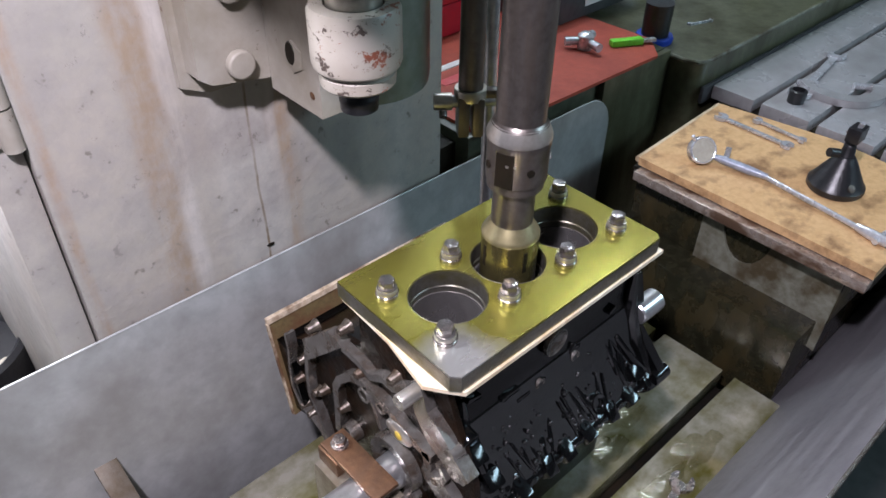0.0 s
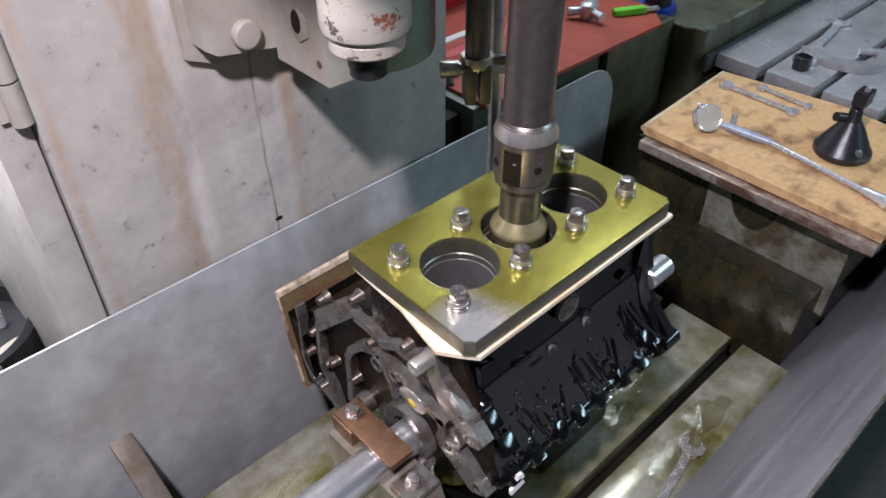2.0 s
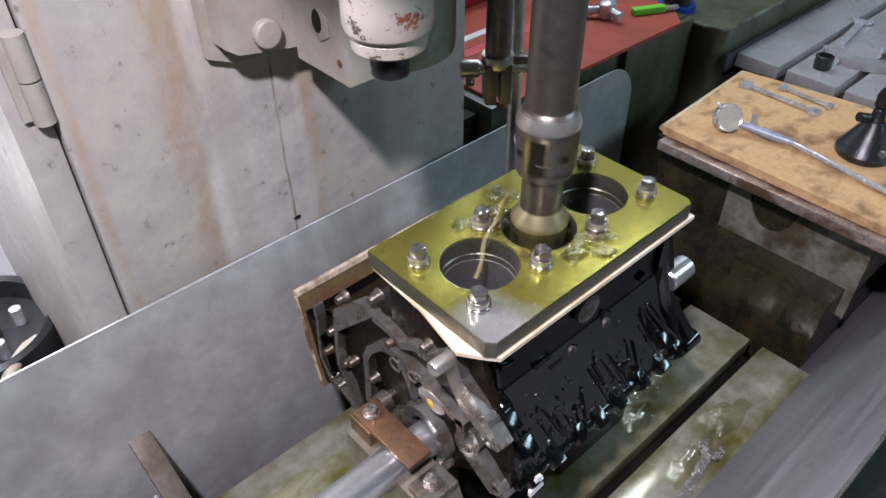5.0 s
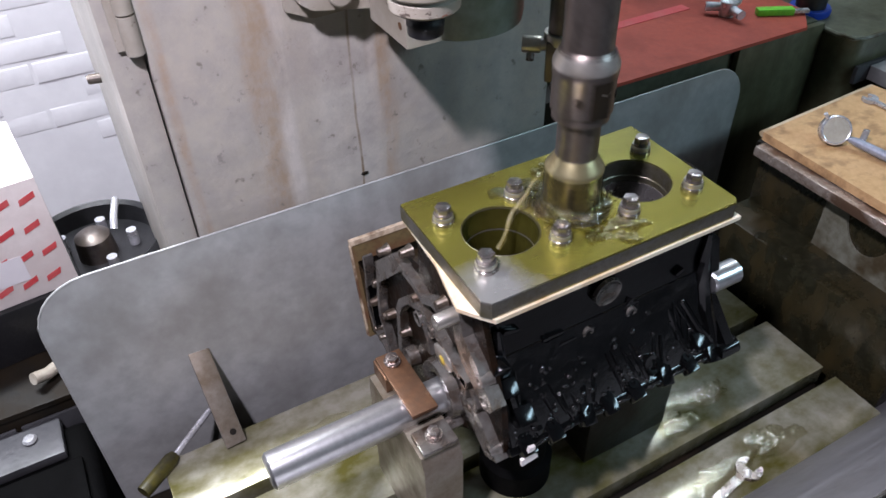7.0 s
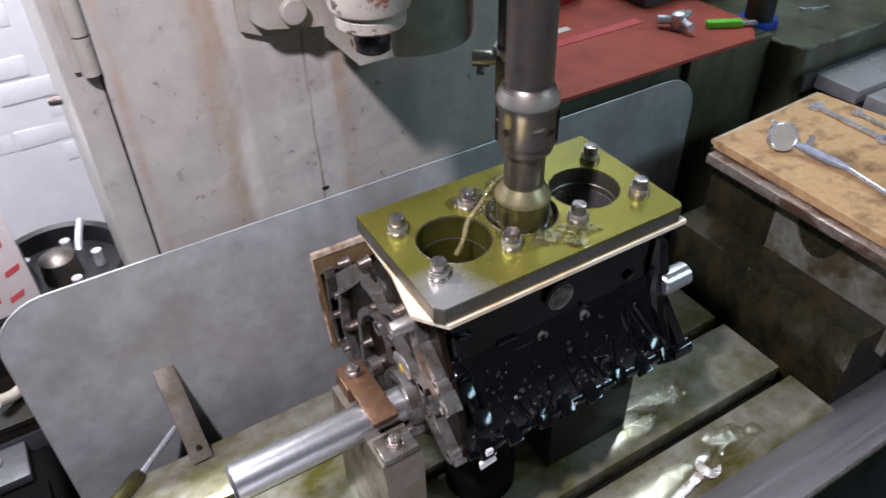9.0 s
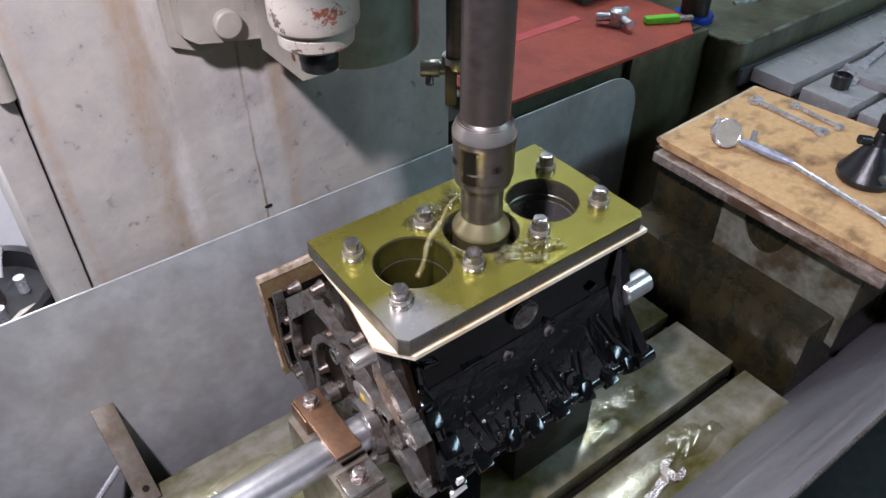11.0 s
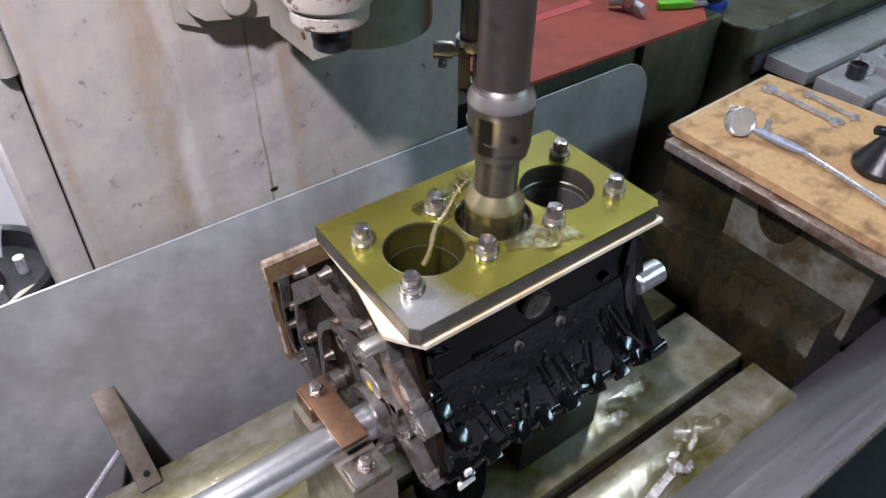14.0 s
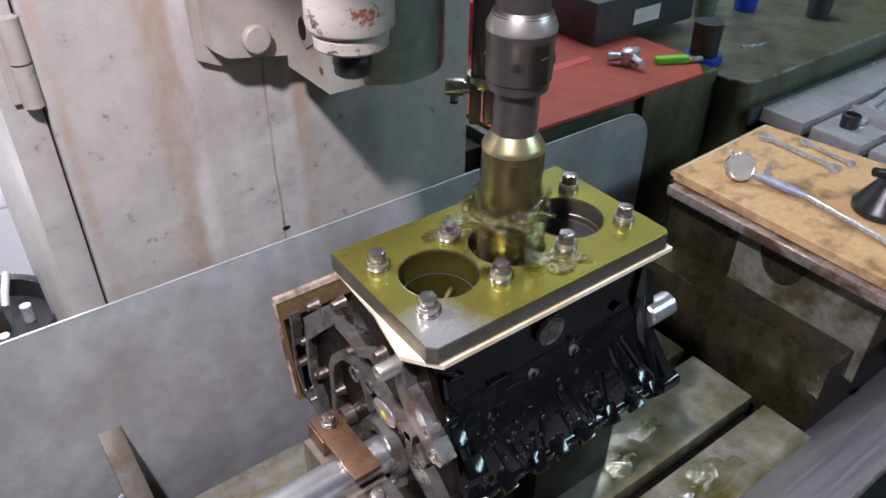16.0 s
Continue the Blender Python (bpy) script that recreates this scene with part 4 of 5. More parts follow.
    # rear flange with its bosses and the silver mount
    rear = [(-0.086, 1.12), (-0.10, 1.07), (-0.105, 1.03), (-0.158, 0.975), (-0.163, 0.955), (-0.13, 0.94), (0.03, 0.82), (0.2, 0.84), (0.22, 1.02), (0.08, 1.06), (0.08, 1.12)]
    part("rear_flange", bevel(prism(B(), rear, 0.187, 0.203, "x"), 0.003), M_BLACK, t)
    bm = lathe(B(), [(0, 0.0), (0.016, 0.0), (0.0185, 0.003), (0.0185, 0.05), (0, 0.05)], 30, pose(0.188, -0.098, 1.052, 0, 90, 0))
    part("mount_bush", bm, M_STEEL, t, "silver cylindrical mount bush")
    part("flange_ear", lathe(B(), [(0, 0), (0.013, 0), (0.014, 0.003), (0.014, 0.034), (0.006, 0.034), (0.006, 0.03), (0, 0.03)], 22, pose(0.176, -0.153, 0.962, 0, 90, 0)), M_WET, t)
    part("brace", tube(B(), [(0.135, -0.104, 1.045), (0.152, -0.130, 1.005), (0.18, -0.150, 0.966)], 0.005, 8), M_WET, t)
    s = thing("riser_block", "black oily riser standing on the table under the block", "support")
    part("riser", bevel(box(B(), (0.03, -0.075, Z_TABLE + 0.0005), (0.205, 0.12, 0.86)), 0.004), M_DARK, s)
    # Foot drawn near-black, shade under the block included.
    part("front_foot", lathe(B(), [(0, 0), (0.06, 0), (0.06, 0.05), (0.05, 0.06), (0.05, 0.15), (0, 0.15)], 32, pose(-0.075, -0.02, Z_TABLE + 0.0005)), M_VOID, s)


def build_bar_and_tools():
    t = thing("steel_flat_bar", "drilled steel flat bar leaning on the splash sheet", "bar")
    bm = box(B(), (-0.018, -0.005, 0.0), (0.018, 0.005, 0.190))
    bmesh.ops.transform(bm, matrix=pose(-0.476, 0.258, Z_TABLE + 0.004, -41.5, 0, 3), verts=bm.verts)
    part("bar", bevel(bm, 0.0015), M_FLATBAR, t)
    # Dark plug paints the shaded inside of the drilled hole.
    part("hole", rod(B(), (-0.4745, 0.2675, Z_TABLE + 0.027), (-0.4745, 0.2755, Z_TABLE + 0.020), 0.0055, n=16), M_DARK, t)
    t = thing("screwdriver", "screwdriver with a dirty olive handle lying across the table corner", "screwdriver")
    part("blade", tube(B(), [(-0.497, 0.345, 0.70), (-0.578, 0.285, 0.69)], 0.0055, 10), M_CHROME, t)
    part("handle", tube(B(), [(-0.576, 0.287, 0.69), (-0.584, 0.281, 0.69), (-0.64, 0.24, 0.69)], 0.014, 14, (0.7, 1, 0.9)), M_YELLOW, t, "dirty olive plastic handle")
    w = build_spanner("adjustable_spanner", "oily open-ended spanner lying on the table", 0.23, M_BOLT)
    w.matrix_basis = pose(0.262, -0.222, Z_TABLE + 0.004, 0, 0, 190)


def build_spanner(name, label, length, mat, group=""):
    t = thing(name, label, "spanner", group=group)
    k = length / 0.23
    bm = prism(B(), rounded(0.02 * k, -0.0075 * k, 0.21 * k, 0.0075 * k, 0.004 * k), -0.0025, 0.0025, "z")
    part("handle", bevel(bm, 0.0012), mat, t)
    for x, flip, r in ((0.0, -1, 0.022 * k), (0.225 * k, 1, 0.019 * k)):
        jaw = []
        for a in range(35, 326, 15):
            jaw.append((x + flip * -r * math.cos(radians(a)) * -1, r * math.sin(radians(a))))
        jaw += [(x + flip * r * 0.75, -0.45 * r), (x - flip * r * 0.05, -0.42 * r), (x - flip * r * 0.05, 0.42 * r), (x + flip * r * 0.75, 0.45 * r)]
        bm = prism(B(), jaw, -0.0038, 0.0038, "z")
        part("jaw", bm, mat, t)
    return t


# ---- bench, boxes and benches around ----


def build_side_cabinet():
    t = thing("side_cabinet", "grimy green machine end box below the wooden board", "cabinet")
    part("upper_box", bevel(box(B(), (0.70, -0.24, 0.80), (1.30, 0.235, 0.93)), 0.004), M_GRIME, t)
    part("lower_box", bevel(box(B(), (0.61, -0.222, 0.59), (1.30, 0.235, 0.80)), 0.004), M_GRIME, t)
    hollow = [(-0.040 + 0.053 * math.cos(math.pi * k / 12), 0.928 - 0.087 * math.sin(math.pi * k / 12)) for k in range(13)]
    outline = [(0.060, 0.928)] + hollow + [(-0.238, 0.928), (-0.238, 0.729), (0.060, 0.796)]
    part("pale_band", prism(B(), outline, 0.694, 0.699, "x"), M_BAND, t, "pale worn green face round a dark hollow")
    part("steel_strip", bevel(box(B(), (0.641, -0.285, 0.944), (0.672, 0.214, 0.966)), 0.004), M_RAIL, t, "worn steel edge strip")
    part("top", bevel(box(B(), (0.672, -0.285, 0.935), (1.12, 0.235, 0.958)), 0.003), M_DARK, t)
    t = thing("wooden_board", "oil-stained plywood board holding measuring tools", "board")
    bm = prism(B(), [(0.667, 0.221), (1.022, 0.238), (1.062, -0.03), (1.03, -0.285), (0.66, -0.285)], 0.968, 0.986, "z")
    part("board", bevel(bm, 0.002), M_WOOD, t)
    part("edge", tube(B(), [(0.667, 0.224, 0.98), (1.02, 0.241, 0.98)], 0.007, 8), M_WOODEDGE, t, "pale bare board edge")


def build_board_tools():
    s = build_spanner("open_end_spanner", "chrome open-ended spanner on the board", 0.17, M_CHROME, "spanners on the board")
    s.matrix_basis = pose(0.953, 0.197, 0.991, 0, 0, -92)
    s2 = build_spanner("open_end_spanner", "smaller chrome open-ended spanner on the board", 0.115, M_CHROME, "spanners on the board")
    s2.matrix_basis = pose(1.002, 0.132, 0.991, 0, 0, -94)
    g = thing("bore_gauge", "dial bore gauge with steel shank lying on the board", "gauge")
    bm = lathe(B(), [(0, -0.011), (0.027, -0.011), (0.029, -0.008), (0.029, 0.009), (0.026, 0.012), (0.024, 0.011)], 36, pose(0.745, 0.126, 1.016, 62, 0, -38))
    case = part("dial_case", bm, M_CHROME, g)
    part("dial_face", lathe(B(), [(0, 0.0112), (0.0245, 0.0112)], 36, pose(0.745, 0.126, 1.016, 62, 0, -38)), M_DIAL, case, "pale dial face")
    part("crown", rod(B(), (0.727, 0.137, 1.042), (0.722, 0.141, 1.052), 0.004, n=12), M_CHROME, case)
    part("clamp_screw", rod(B(), (0.775, 0.083, 1.0), (0.781, 0.085, 1.026), 0.006, n=14), M_CHROME, g)
    part("grip", tube(B(), [(0.757, 0.108, 1.006), (0.767, 0.085, 1.002), (0.776, 0.03, 0.999), (0.783, -0.008, 0.998)], 0.0085, 14, (0.5, 1, 1.1, 0.7)), M_GRIP, g, "blue-grey knurled grip")
    part("shank", tube(B(), [(0.782, -0.004, 0.997), (0.752, -0.225, 0.994)], 0.0055, 12), M_CHROME, g)
    bm = tube(B(), [(0.755, -0.205, 0.995), (0.750, -0.235, 0.995), (0.745, -0.268, 0.996)], 0.011, 12, (0.7, 1, 0.9))
    rod(bm, (0.73, -0.248, 0.996), (0.772, -0.252, 0.998), 0.006)
    part("probe_head", bm, M_CHROME, g)
    c = thing("dial_stand", "black conical magnetic stand with swivel head on the board", "stand", (0.868, -0.112, 0.9865))
    cone = part("cone_base", lathe(B(), [(0, 0), (0.052, 0), (0.055, 0.004), (0.055, 0.014), (0.05, 0.02), (0.026, 0.062), (0.016, 0.075), (0, 0.076)], 40), M_BLACKPLASTIC, c)
    part("badge", lathe(B(), [(0, 0), (0.008, 0), (0.008, 0.0015), (0, 0.0018)], 20, pose(-0.026, -0.038, 0.026, 52, 0, -34)), M_MACHINED, cone, "small round badge")
    bm = tube(B(), [(0, 0, 0.07), (0.003, 0.002, 0.095), (0.012, 0.006, 0.12)], 0.015, 16, (1.0, 0.8, 1.0))
    box(bm, (-0.008, -0.012, 0.105), (0.03, 0.014, 0.135))
    part("swivel_head", bevel(bm, 0.002), M_BLACKPLASTIC, c)
    part("knob", rod(B(), (-0.016, 0.012, 0.082), (-0.034, 0.024, 0.086), 0.009, n=14), M_BLACKPLASTIC, c)
    part("tip", rod(B(), (0.010, 0.0, 0.13), (0.006, -0.004, 0.146), 0.005, n=12), M_CHROME, c)


def build_planer_table():
    t = thing("planer_table", "grey slotted machine table behind the board", "table")
    for a, b in ((-0.6, -0.12), (-0.10, 0.03), (0.05, 0.17), (0.19, 0.30)):
        part("table_strip", bevel(box(B(), (1.09, a, 0.955), (2.7, b, 0.99)), 0.003), M_GREYTABLE, t)
    part("table_body", bevel(box(B(), (1.11, -0.6, 0.60), (2.7, 0.285, 0.952)), 0.004), M_GREEN, t)
    part("side_rail", bevel(box(B(), (1.05, 0.302, 0.95), (2.7, 0.3125, 0.994)), 0.003), M_GREYPANEL, t)
    s = build_spanner("ratchet_wrench", "long chrome ratchet wrench on the grey table", 0.3, M_CHROME)
    s.matrix_basis = pose(1.20, 0.13, 0.996, 0, 0, 8)
    s = thing("socket", "black socket beside the wrench on the grey table", "socket", (1.16, 0.12, 0.9905))
    part("barrel", lathe(B(), [(0, 0), (0.02, 0), (0.021, 0.03), (0.015, 0.032), (0.015, 0.02), (0, 0.02)], 22), M_BLACKPLASTIC, s)
    m = thing("micrometer", "large bow micrometer with grey frame", "micrometer", pose(1.31, 0.075, 0.9995, 0, 0, -50))
    arc = [(0.102 * math.cos(radians(a)), 0.102 * math.sin(radians(a))) for a in range(180, 361, 12)]
    inner = [(0.068 * math.cos(radians(a)), 0.068 * math.sin(radians(a))) for a in range(360, 179, -12)]
    part("bow", bevel(prism(B(), arc + inner, -0.009, 0.009, "z"), 0.002), M_GREYTABLE, m)
    part("spindle", rod(B(), (0.03, 0.006, 0), (0.20, 0.006, 0), 0.009), M_CHROME, m)
    part("anvil", rod(B(), (-0.106, 0.006, 0), (-0.058, 0.006, 0), 0.008), M_CHROME, m)


def build_red_bench():
    t = thing("machine_bed", "dark green machine bed with a red rubber top", "machine")
    part("bed", bevel(box(B(), (0.34, 0.415, 0.0), (1.02, 1.65, 1.072)), 0.006), M_GREEN, t)
    bm = prism(B(), rounded(1.028, 0.318, 2.6, 1.65, 0.045, 6, (0, 0, 1, 0)), 0.0, 1.048, "z")
    part("step", bevel(bm, 0.004), M_OLIVEGREEN, t, "grimy olive-green casting edge")
    bm = prism(B(), rounded(1.024, 0.314, 2.6, 1.65, 0.048, 6, (0, 0, 1, 0)), 1.0485, 1.060, "z")
    part("ledge", bevel(bm, 0.003), M_OLIVEGREEN, t, "worn olive-green ledge")
    bm = tube(B(), [(1.026, 0.55, 1.0555), (1.026, 0.36, 1.0555), (1.0385, 0.3285, 1.0555), (1.07, 0.316, 1.0555), (1.9, 0.316, 1.0555)], 0.0055, 8)
    part("worn_edge", bm, M_BAND, t, "pale worn ledge edge")
    part("front_panel", bevel(box(B(), (0.757, 0.397, 0.0), (1.022, 0.4135, 1.0705)), 0.003), M_OLIVEGREEN, t, "oil-streaked olive front panel")
    # Block filling the gap, coloured dark in place of its shade.
    part("gap_shade", box(B(), (0.252, 0.45, 0.0), (0.338, 1.6, 1.05)), M_DARK, t)
    m = thing("red_mat", "red rubber mat lying on the machine bed", "mat")
    bm = prism(B(), [(0.36, 0.400), (0.95, 0.390), (1.02, 0.46), (1.0, 1.2), (0.36, 1.2)], 1.0725, 1.080, "z")
    part("mat", bevel(bm, 0.001), M_RED, m)
    part("stripe", box(B(), (0.45, 0.60, 1.0802), (0.80, 0.628, 1.0815)), M_INK, m, "darker red stripe")
    part("ruler", box(B(), (0.40, 0.66, 1.0802), (0.63, 0.68, 1.0825)), M_CARTON, m, "white scale strip")
    r = thing("red_toolbox", "red enamelled tool box on the mat", "toolbox")
    part("case", bevel(box(B(), (0.42, 0.80, 1.0805), (0.78, 1.02, 1.16)), 0.006), M_REDBOX, r)
    part("lid", bevel(box(B(), (0.415, 0.795, 1.162), (0.785, 1.025, 1.21)), 0.008), M_REDBOX, r)
    k = thing("chuck_key", "chrome cross-shaped fixture on the red mat", "fixture", (0.845, 0.53, 1.0805))
    bm = lathe(B(), [(0, 0), (0.018, 0), (0.02, 0.02), (0.02, 0.034), (0.012, 0.04), (0, 0.042)], 22)
    part("hub", bm, M_CHROME, k)
    for a in (20, 140, 260):
        bm = rod(B(), (0, 0, 0.02), (0.05 * math.cos(radians(a)), 0.05 * math.sin(radians(a)), 0.018), 0.009, 0.011, n=14)
        part("arm", bm, M_CHROME, k)
    lm = thing("lime_knife", "lime green plastic utility knife on the mat edge", "knife", pose(0.95, 0.47, 1.0885, 0, 0, -28))
    part("body", bevel(box(B(), (-0.055, -0.011, -0.008), (0.03, 0.011, 0.008)), 0.004), M_LIME, lm)
    part("blade", box(B(), (0.03, -0.007, -0.004), (0.065, 0.007, 0.003)), M_CHROME, lm)
    b = thing("blue_base_tin", "dark tin standing in a blue plastic base", "tin", (1.06, 0.475, 1.0585))
    part("blue_base", lathe(B(), [(0, 0), (0.046, 0), (0.048, 0.012), (0.045, 0.018), (0, 0.018)], 32), M_BLUE, b, "blue plastic base ring")
    part("tin", lathe(B(), [(0, 0.018), (0.034, 0.018), (0.035, 0.10), (0, 0.10)], 32), M_BLACKPLASTIC, b)
    for x, y, ln, a in ((1.14, 0.52, 0.10, 30), (1.22, 0.47, 0.07, -20), (1.33, 0.6, 0.09, 70)):
        s = build_spanner("small_spanner", "small chrome spanner on the casting edge", ln, M_CHROME, "spanners on the casting edge")
        s.matrix_basis = pose(x, y, 1.0625, 0, 0, a)
    for x, y, mat in ((1.5, 0.66, M_BLUE), (1.36, 0.7, M_GREENLIGHT), (1.62, 0.5, M_GREYPANEL)):
        c = thing("plastic_cup", "small workshop cup on the casting edge", "cup", (x, y, 1.0585), "cups on the casting edge")
        part("cup", lathe(B(), [(0, 0), (0.03, 0), (0.036, 0.07), (0.033, 0.07), (0.028, 0.006), (0, 0.006)], 26), mat, c)
    g = thing("grey_case", "grey instrument case with a white label", "case")
    part("case", bevel(box(B(), (0.86, 0.66, 1.0805), (1.25, 0.86, 1.19)), 0.008), M_GREYPANEL, g)
    part("label", box(B(), (1.0, 0.6575, 1.11), (1.1, 0.6592, 1.15)), M_CARTON, g, "plain white label")


def build_coolant_arm():
    t = thing("coolant_arm", "jointed steel coolant pipe on a vertical post", "pipe")
    x, y = 0.100, 0.180
    part("post", rod(B(), (x, y, 1.338), (x, y, 2.2), 0.0175, n=28), M_SPINDLE, t, "bronze-tinted steel post")
    turn = pose(x, y, 1.31, 0, 0, -38)
    for lo, hi in ((-0.0185, -0.002), (0.002, 0.0185)):
        part("clamp_half", bevel(box(B(), (lo, -0.021, -0.032), (hi, 0.021, 0.028), turn), 0.003), M_SPINDLE, t)
    part("clamp_ring", lathe(B(), [(0.0178, 0.022), (0.0225, 0.022), (0.0232, 0.026), (0.0232, 0.034), (0.0225, 0.037), (0.0178, 0.037)], 30, pose(x, y, 1.31)), M_BRIGHT, t)
    bm = rod(B(), tuple(turn @ Vector((-0.052, -0.004, 0.018))), tuple(turn @ Vector((0.056, -0.004, 0.018))), 0.0085)
    bolt = part("cross_bolt", bm, M_STEEL, t)
    bm = rod(B(), tuple(turn @ Vector((-0.053, -0.004, 0.018))), tuple(turn @ Vector((-0.026, -0.004, 0.018))), 0.0125, n=20)
    part("bolt_collar", bevel(bm, 0.002), M_BRIGHT, bolt)
    part("grub_screw", rod(B(), tuple(turn @ Vector((-0.040, -0.014, 0.008))), tuple(turn @ Vector((-0.040, -0.021, 0.002))), 0.006, n=14), M_BOLT, bolt)
    part("upper_stub", bevel(box(B(), (0.020, -0.010, 0.022), (0.056, 0.006, 0.036), turn), 0.003), M_SPINDLE, t)
    part("pipe", tube(B(), [(0.158, 0.205, 2.1), (0.162, 0.205, 1.44), (0.167, 0.205, 1.30), (0.173, 0.205, 1.06)], 0.0105, 16), M_STEEL, t, "bright bent delivery pipe")


def build_drain_hose():
    t = thing("drain_hose", "grey coolant drain hose behind the engine block", "hose")
    part("hose", tube(B(), [(0.245, 0.16, 0.70), (0.25, 0.15, 0.86), (0.262, 0.125, 0.97), (0.30, 0.11, 1.03), (0.335, 0.115, 1.055)], 0.015, 14), M_GREYTABLE, t)
    part("ferrule", tube(B(), [(0.325, 0.113, 1.049), (0.352, 0.12, 1.068)], 0.0185, 14), M_DARK, t)


def build_left_clutter():
    b = thing("low_cabinet", "dark grimy cabinet top beside the column", "cabinet")
    part("body", bevel(box(B(), (-1.9, 0.62, 0.0), (-0.49, 1.16, 0.585)), 0.01), M_DARK, b)
    part("top", bevel(box(B(), (-1.91, 0.615, 0.5855), (-0.485, 1.165, 0.60)), 0.004), M_DARK, b, "oily dark steel top")
    for x in (-1.18, -0.84):
        door = part("door", bevel(box(B(), (x, 0.612, 0.05), (x + 0.33, 0.619, 0.56)), 0.002), M_GREYPANEL, b, "grey sheet-metal door")
        part("handle", bevel(box(B(), (x + 0.27, 0.596, 0.42), (x + 0.285, 0.6115, 0.52)), 0.003), M_BLACKPLASTIC, door)
    c = thing("carton", "white carton printed with slanted red bars", "box", pose(-0.807, 0.90, 0.7365, 0, 0, 6))
    part("carton_body", bevel(box(B(), (-0.19, -0.13, 0.0), (0.15, 0.13, 0.265)), 0.003), M_CARTON, c)
    rng = random.Random(9)
    for i in range(7):
        for j in range(4):
            x, z = -0.165 + 0.046 * i + 0.012 * (j % 2), 0.04 + 0.062 * j
            m = pose(x, -0.1310, z, 0, -20, 0)
            part("ink_bar", prism(B(), [(-0.019, -0.006), (0.013 + rng.uniform(-0.003, 0.003), -0.006), (0.019, 0.006), (-0.013, 0.006)], -0.0006, 0.0006, "y", m), M_INK, c)
    part("blank_panel", box(B(), (0.0, -0.1318, 0.05), (0.07, -0.1305, 0.11)), M_WHITEWALL, c, "blank white label panel")
    k = thing("black_crate", "black plastic crate beneath the carton", "crate", pose(-0.807, 0.90, 0.6005, 0, 0, 6))
    part("crate", bevel(box(B(), (-0.2, -0.14, 0.0), (0.155, 0.135, 0.135)), 0.006), M_BLACKPLASTIC, k)
    d = thing("wheel_hub", "black round hub with chrome bolts", "hub", (-0.60, 0.985, 0.6005))
    part("rim", lathe(B(), [(0, 0), (0.15, 0), (0.165, 0.01), (0.165, 0.085), (0.155, 0.093), (0.145, 0.085), (0.14, 0.04), (0.05, 0.045), (0, 0.045)], 48), M_BLACKPLASTIC, d)
    part("hub_core", lathe(B(), [(0, 0.045), (0.045, 0.045), (0.04, 0.10), (0.02, 0.115), (0, 0.115)], 30), M_SPINDLE, d)
    for a in range(0, 360, 72):
        part("chrome_bolt", rod(B(), (0.085 * math.cos(radians(a)), 0.085 * math.sin(radians(a)), 0.044), (0.085 * math.cos(radians(a)), 0.085 * math.sin(radians(a)), 0.085), 0.012, n=14), M_CHROME, d)
    part("chrome_handle", tube(B(), [(0.05, 0.03, 0.08), (0.06, 0.05, 0.105), (0.075, 0.10, 0.115)], 0.009, 12), M_CHROME, d)
    h = thing("rubber_hose", "pale rubber hose lying across the cabinet", "hose")
    pts = [(-0.486 - 0.30 * k / 12, 0.90 - 0.24 * k / 12 + 0.01 * math.sin(k), 0.645 + 0.03 * math.sin(k * 0.5)) for k in range(13)]
    part("hose", tube(B(), pts, 0.013, 12), M_CABLE, h)
    k = thing("black_machine_cover", "black plastic cover beside the splash sheet", "cover")
    # The cover's black also holds the shadow of this corner.
    part("cover", bevel(box(B(), (-1.6, -0.35, 0.0), (-0.722, 0.612, 0.53)), 0.03, 3), M_VOID, k)
    part("lid", bevel(box(B(), (-1.58, -0.33, 0.5305), (-0.745, 0.50, 0.545)), 0.006), M_VOID, k, "matt black lid")
    p = thing("grey_bracket_plate", "grey steel plate with a chrome screw", "plate")
    part("plate", bevel(box(B(), (-1.3, 0.515, 0.531), (-0.77, 0.612, 0.555)), 0.006), M_GREYPANEL, p)
    part("screw", lathe(B(), [(0, 0), (0.012, 0), (0.014, 0.004), (0.01, 0.009), (0, 0.01)], 20, pose(-0.828, 0.575, 0.5555)), M_CHROME, p)


build_column()
build_head_bracket()
build_spindle_head()
hone = build_hone()
build_splash_guards()
build_table()
build_clamp()
build_torque_plate()
for y in (0.0525, -0.0525):
    for k in range(4):
        bolt_with_spacer("plate_bolt", (k - 1.5) * BORE, y, Z_PLATE, "bolts on the torque plate")
build_block()
build_bar_and_tools()
build_side_cabinet()
build_board_tools()
build_planer_table()
build_red_bench()
build_coolant_arm()
build_left_clutter()
build_drain_hose()

# ---- honing oil ----


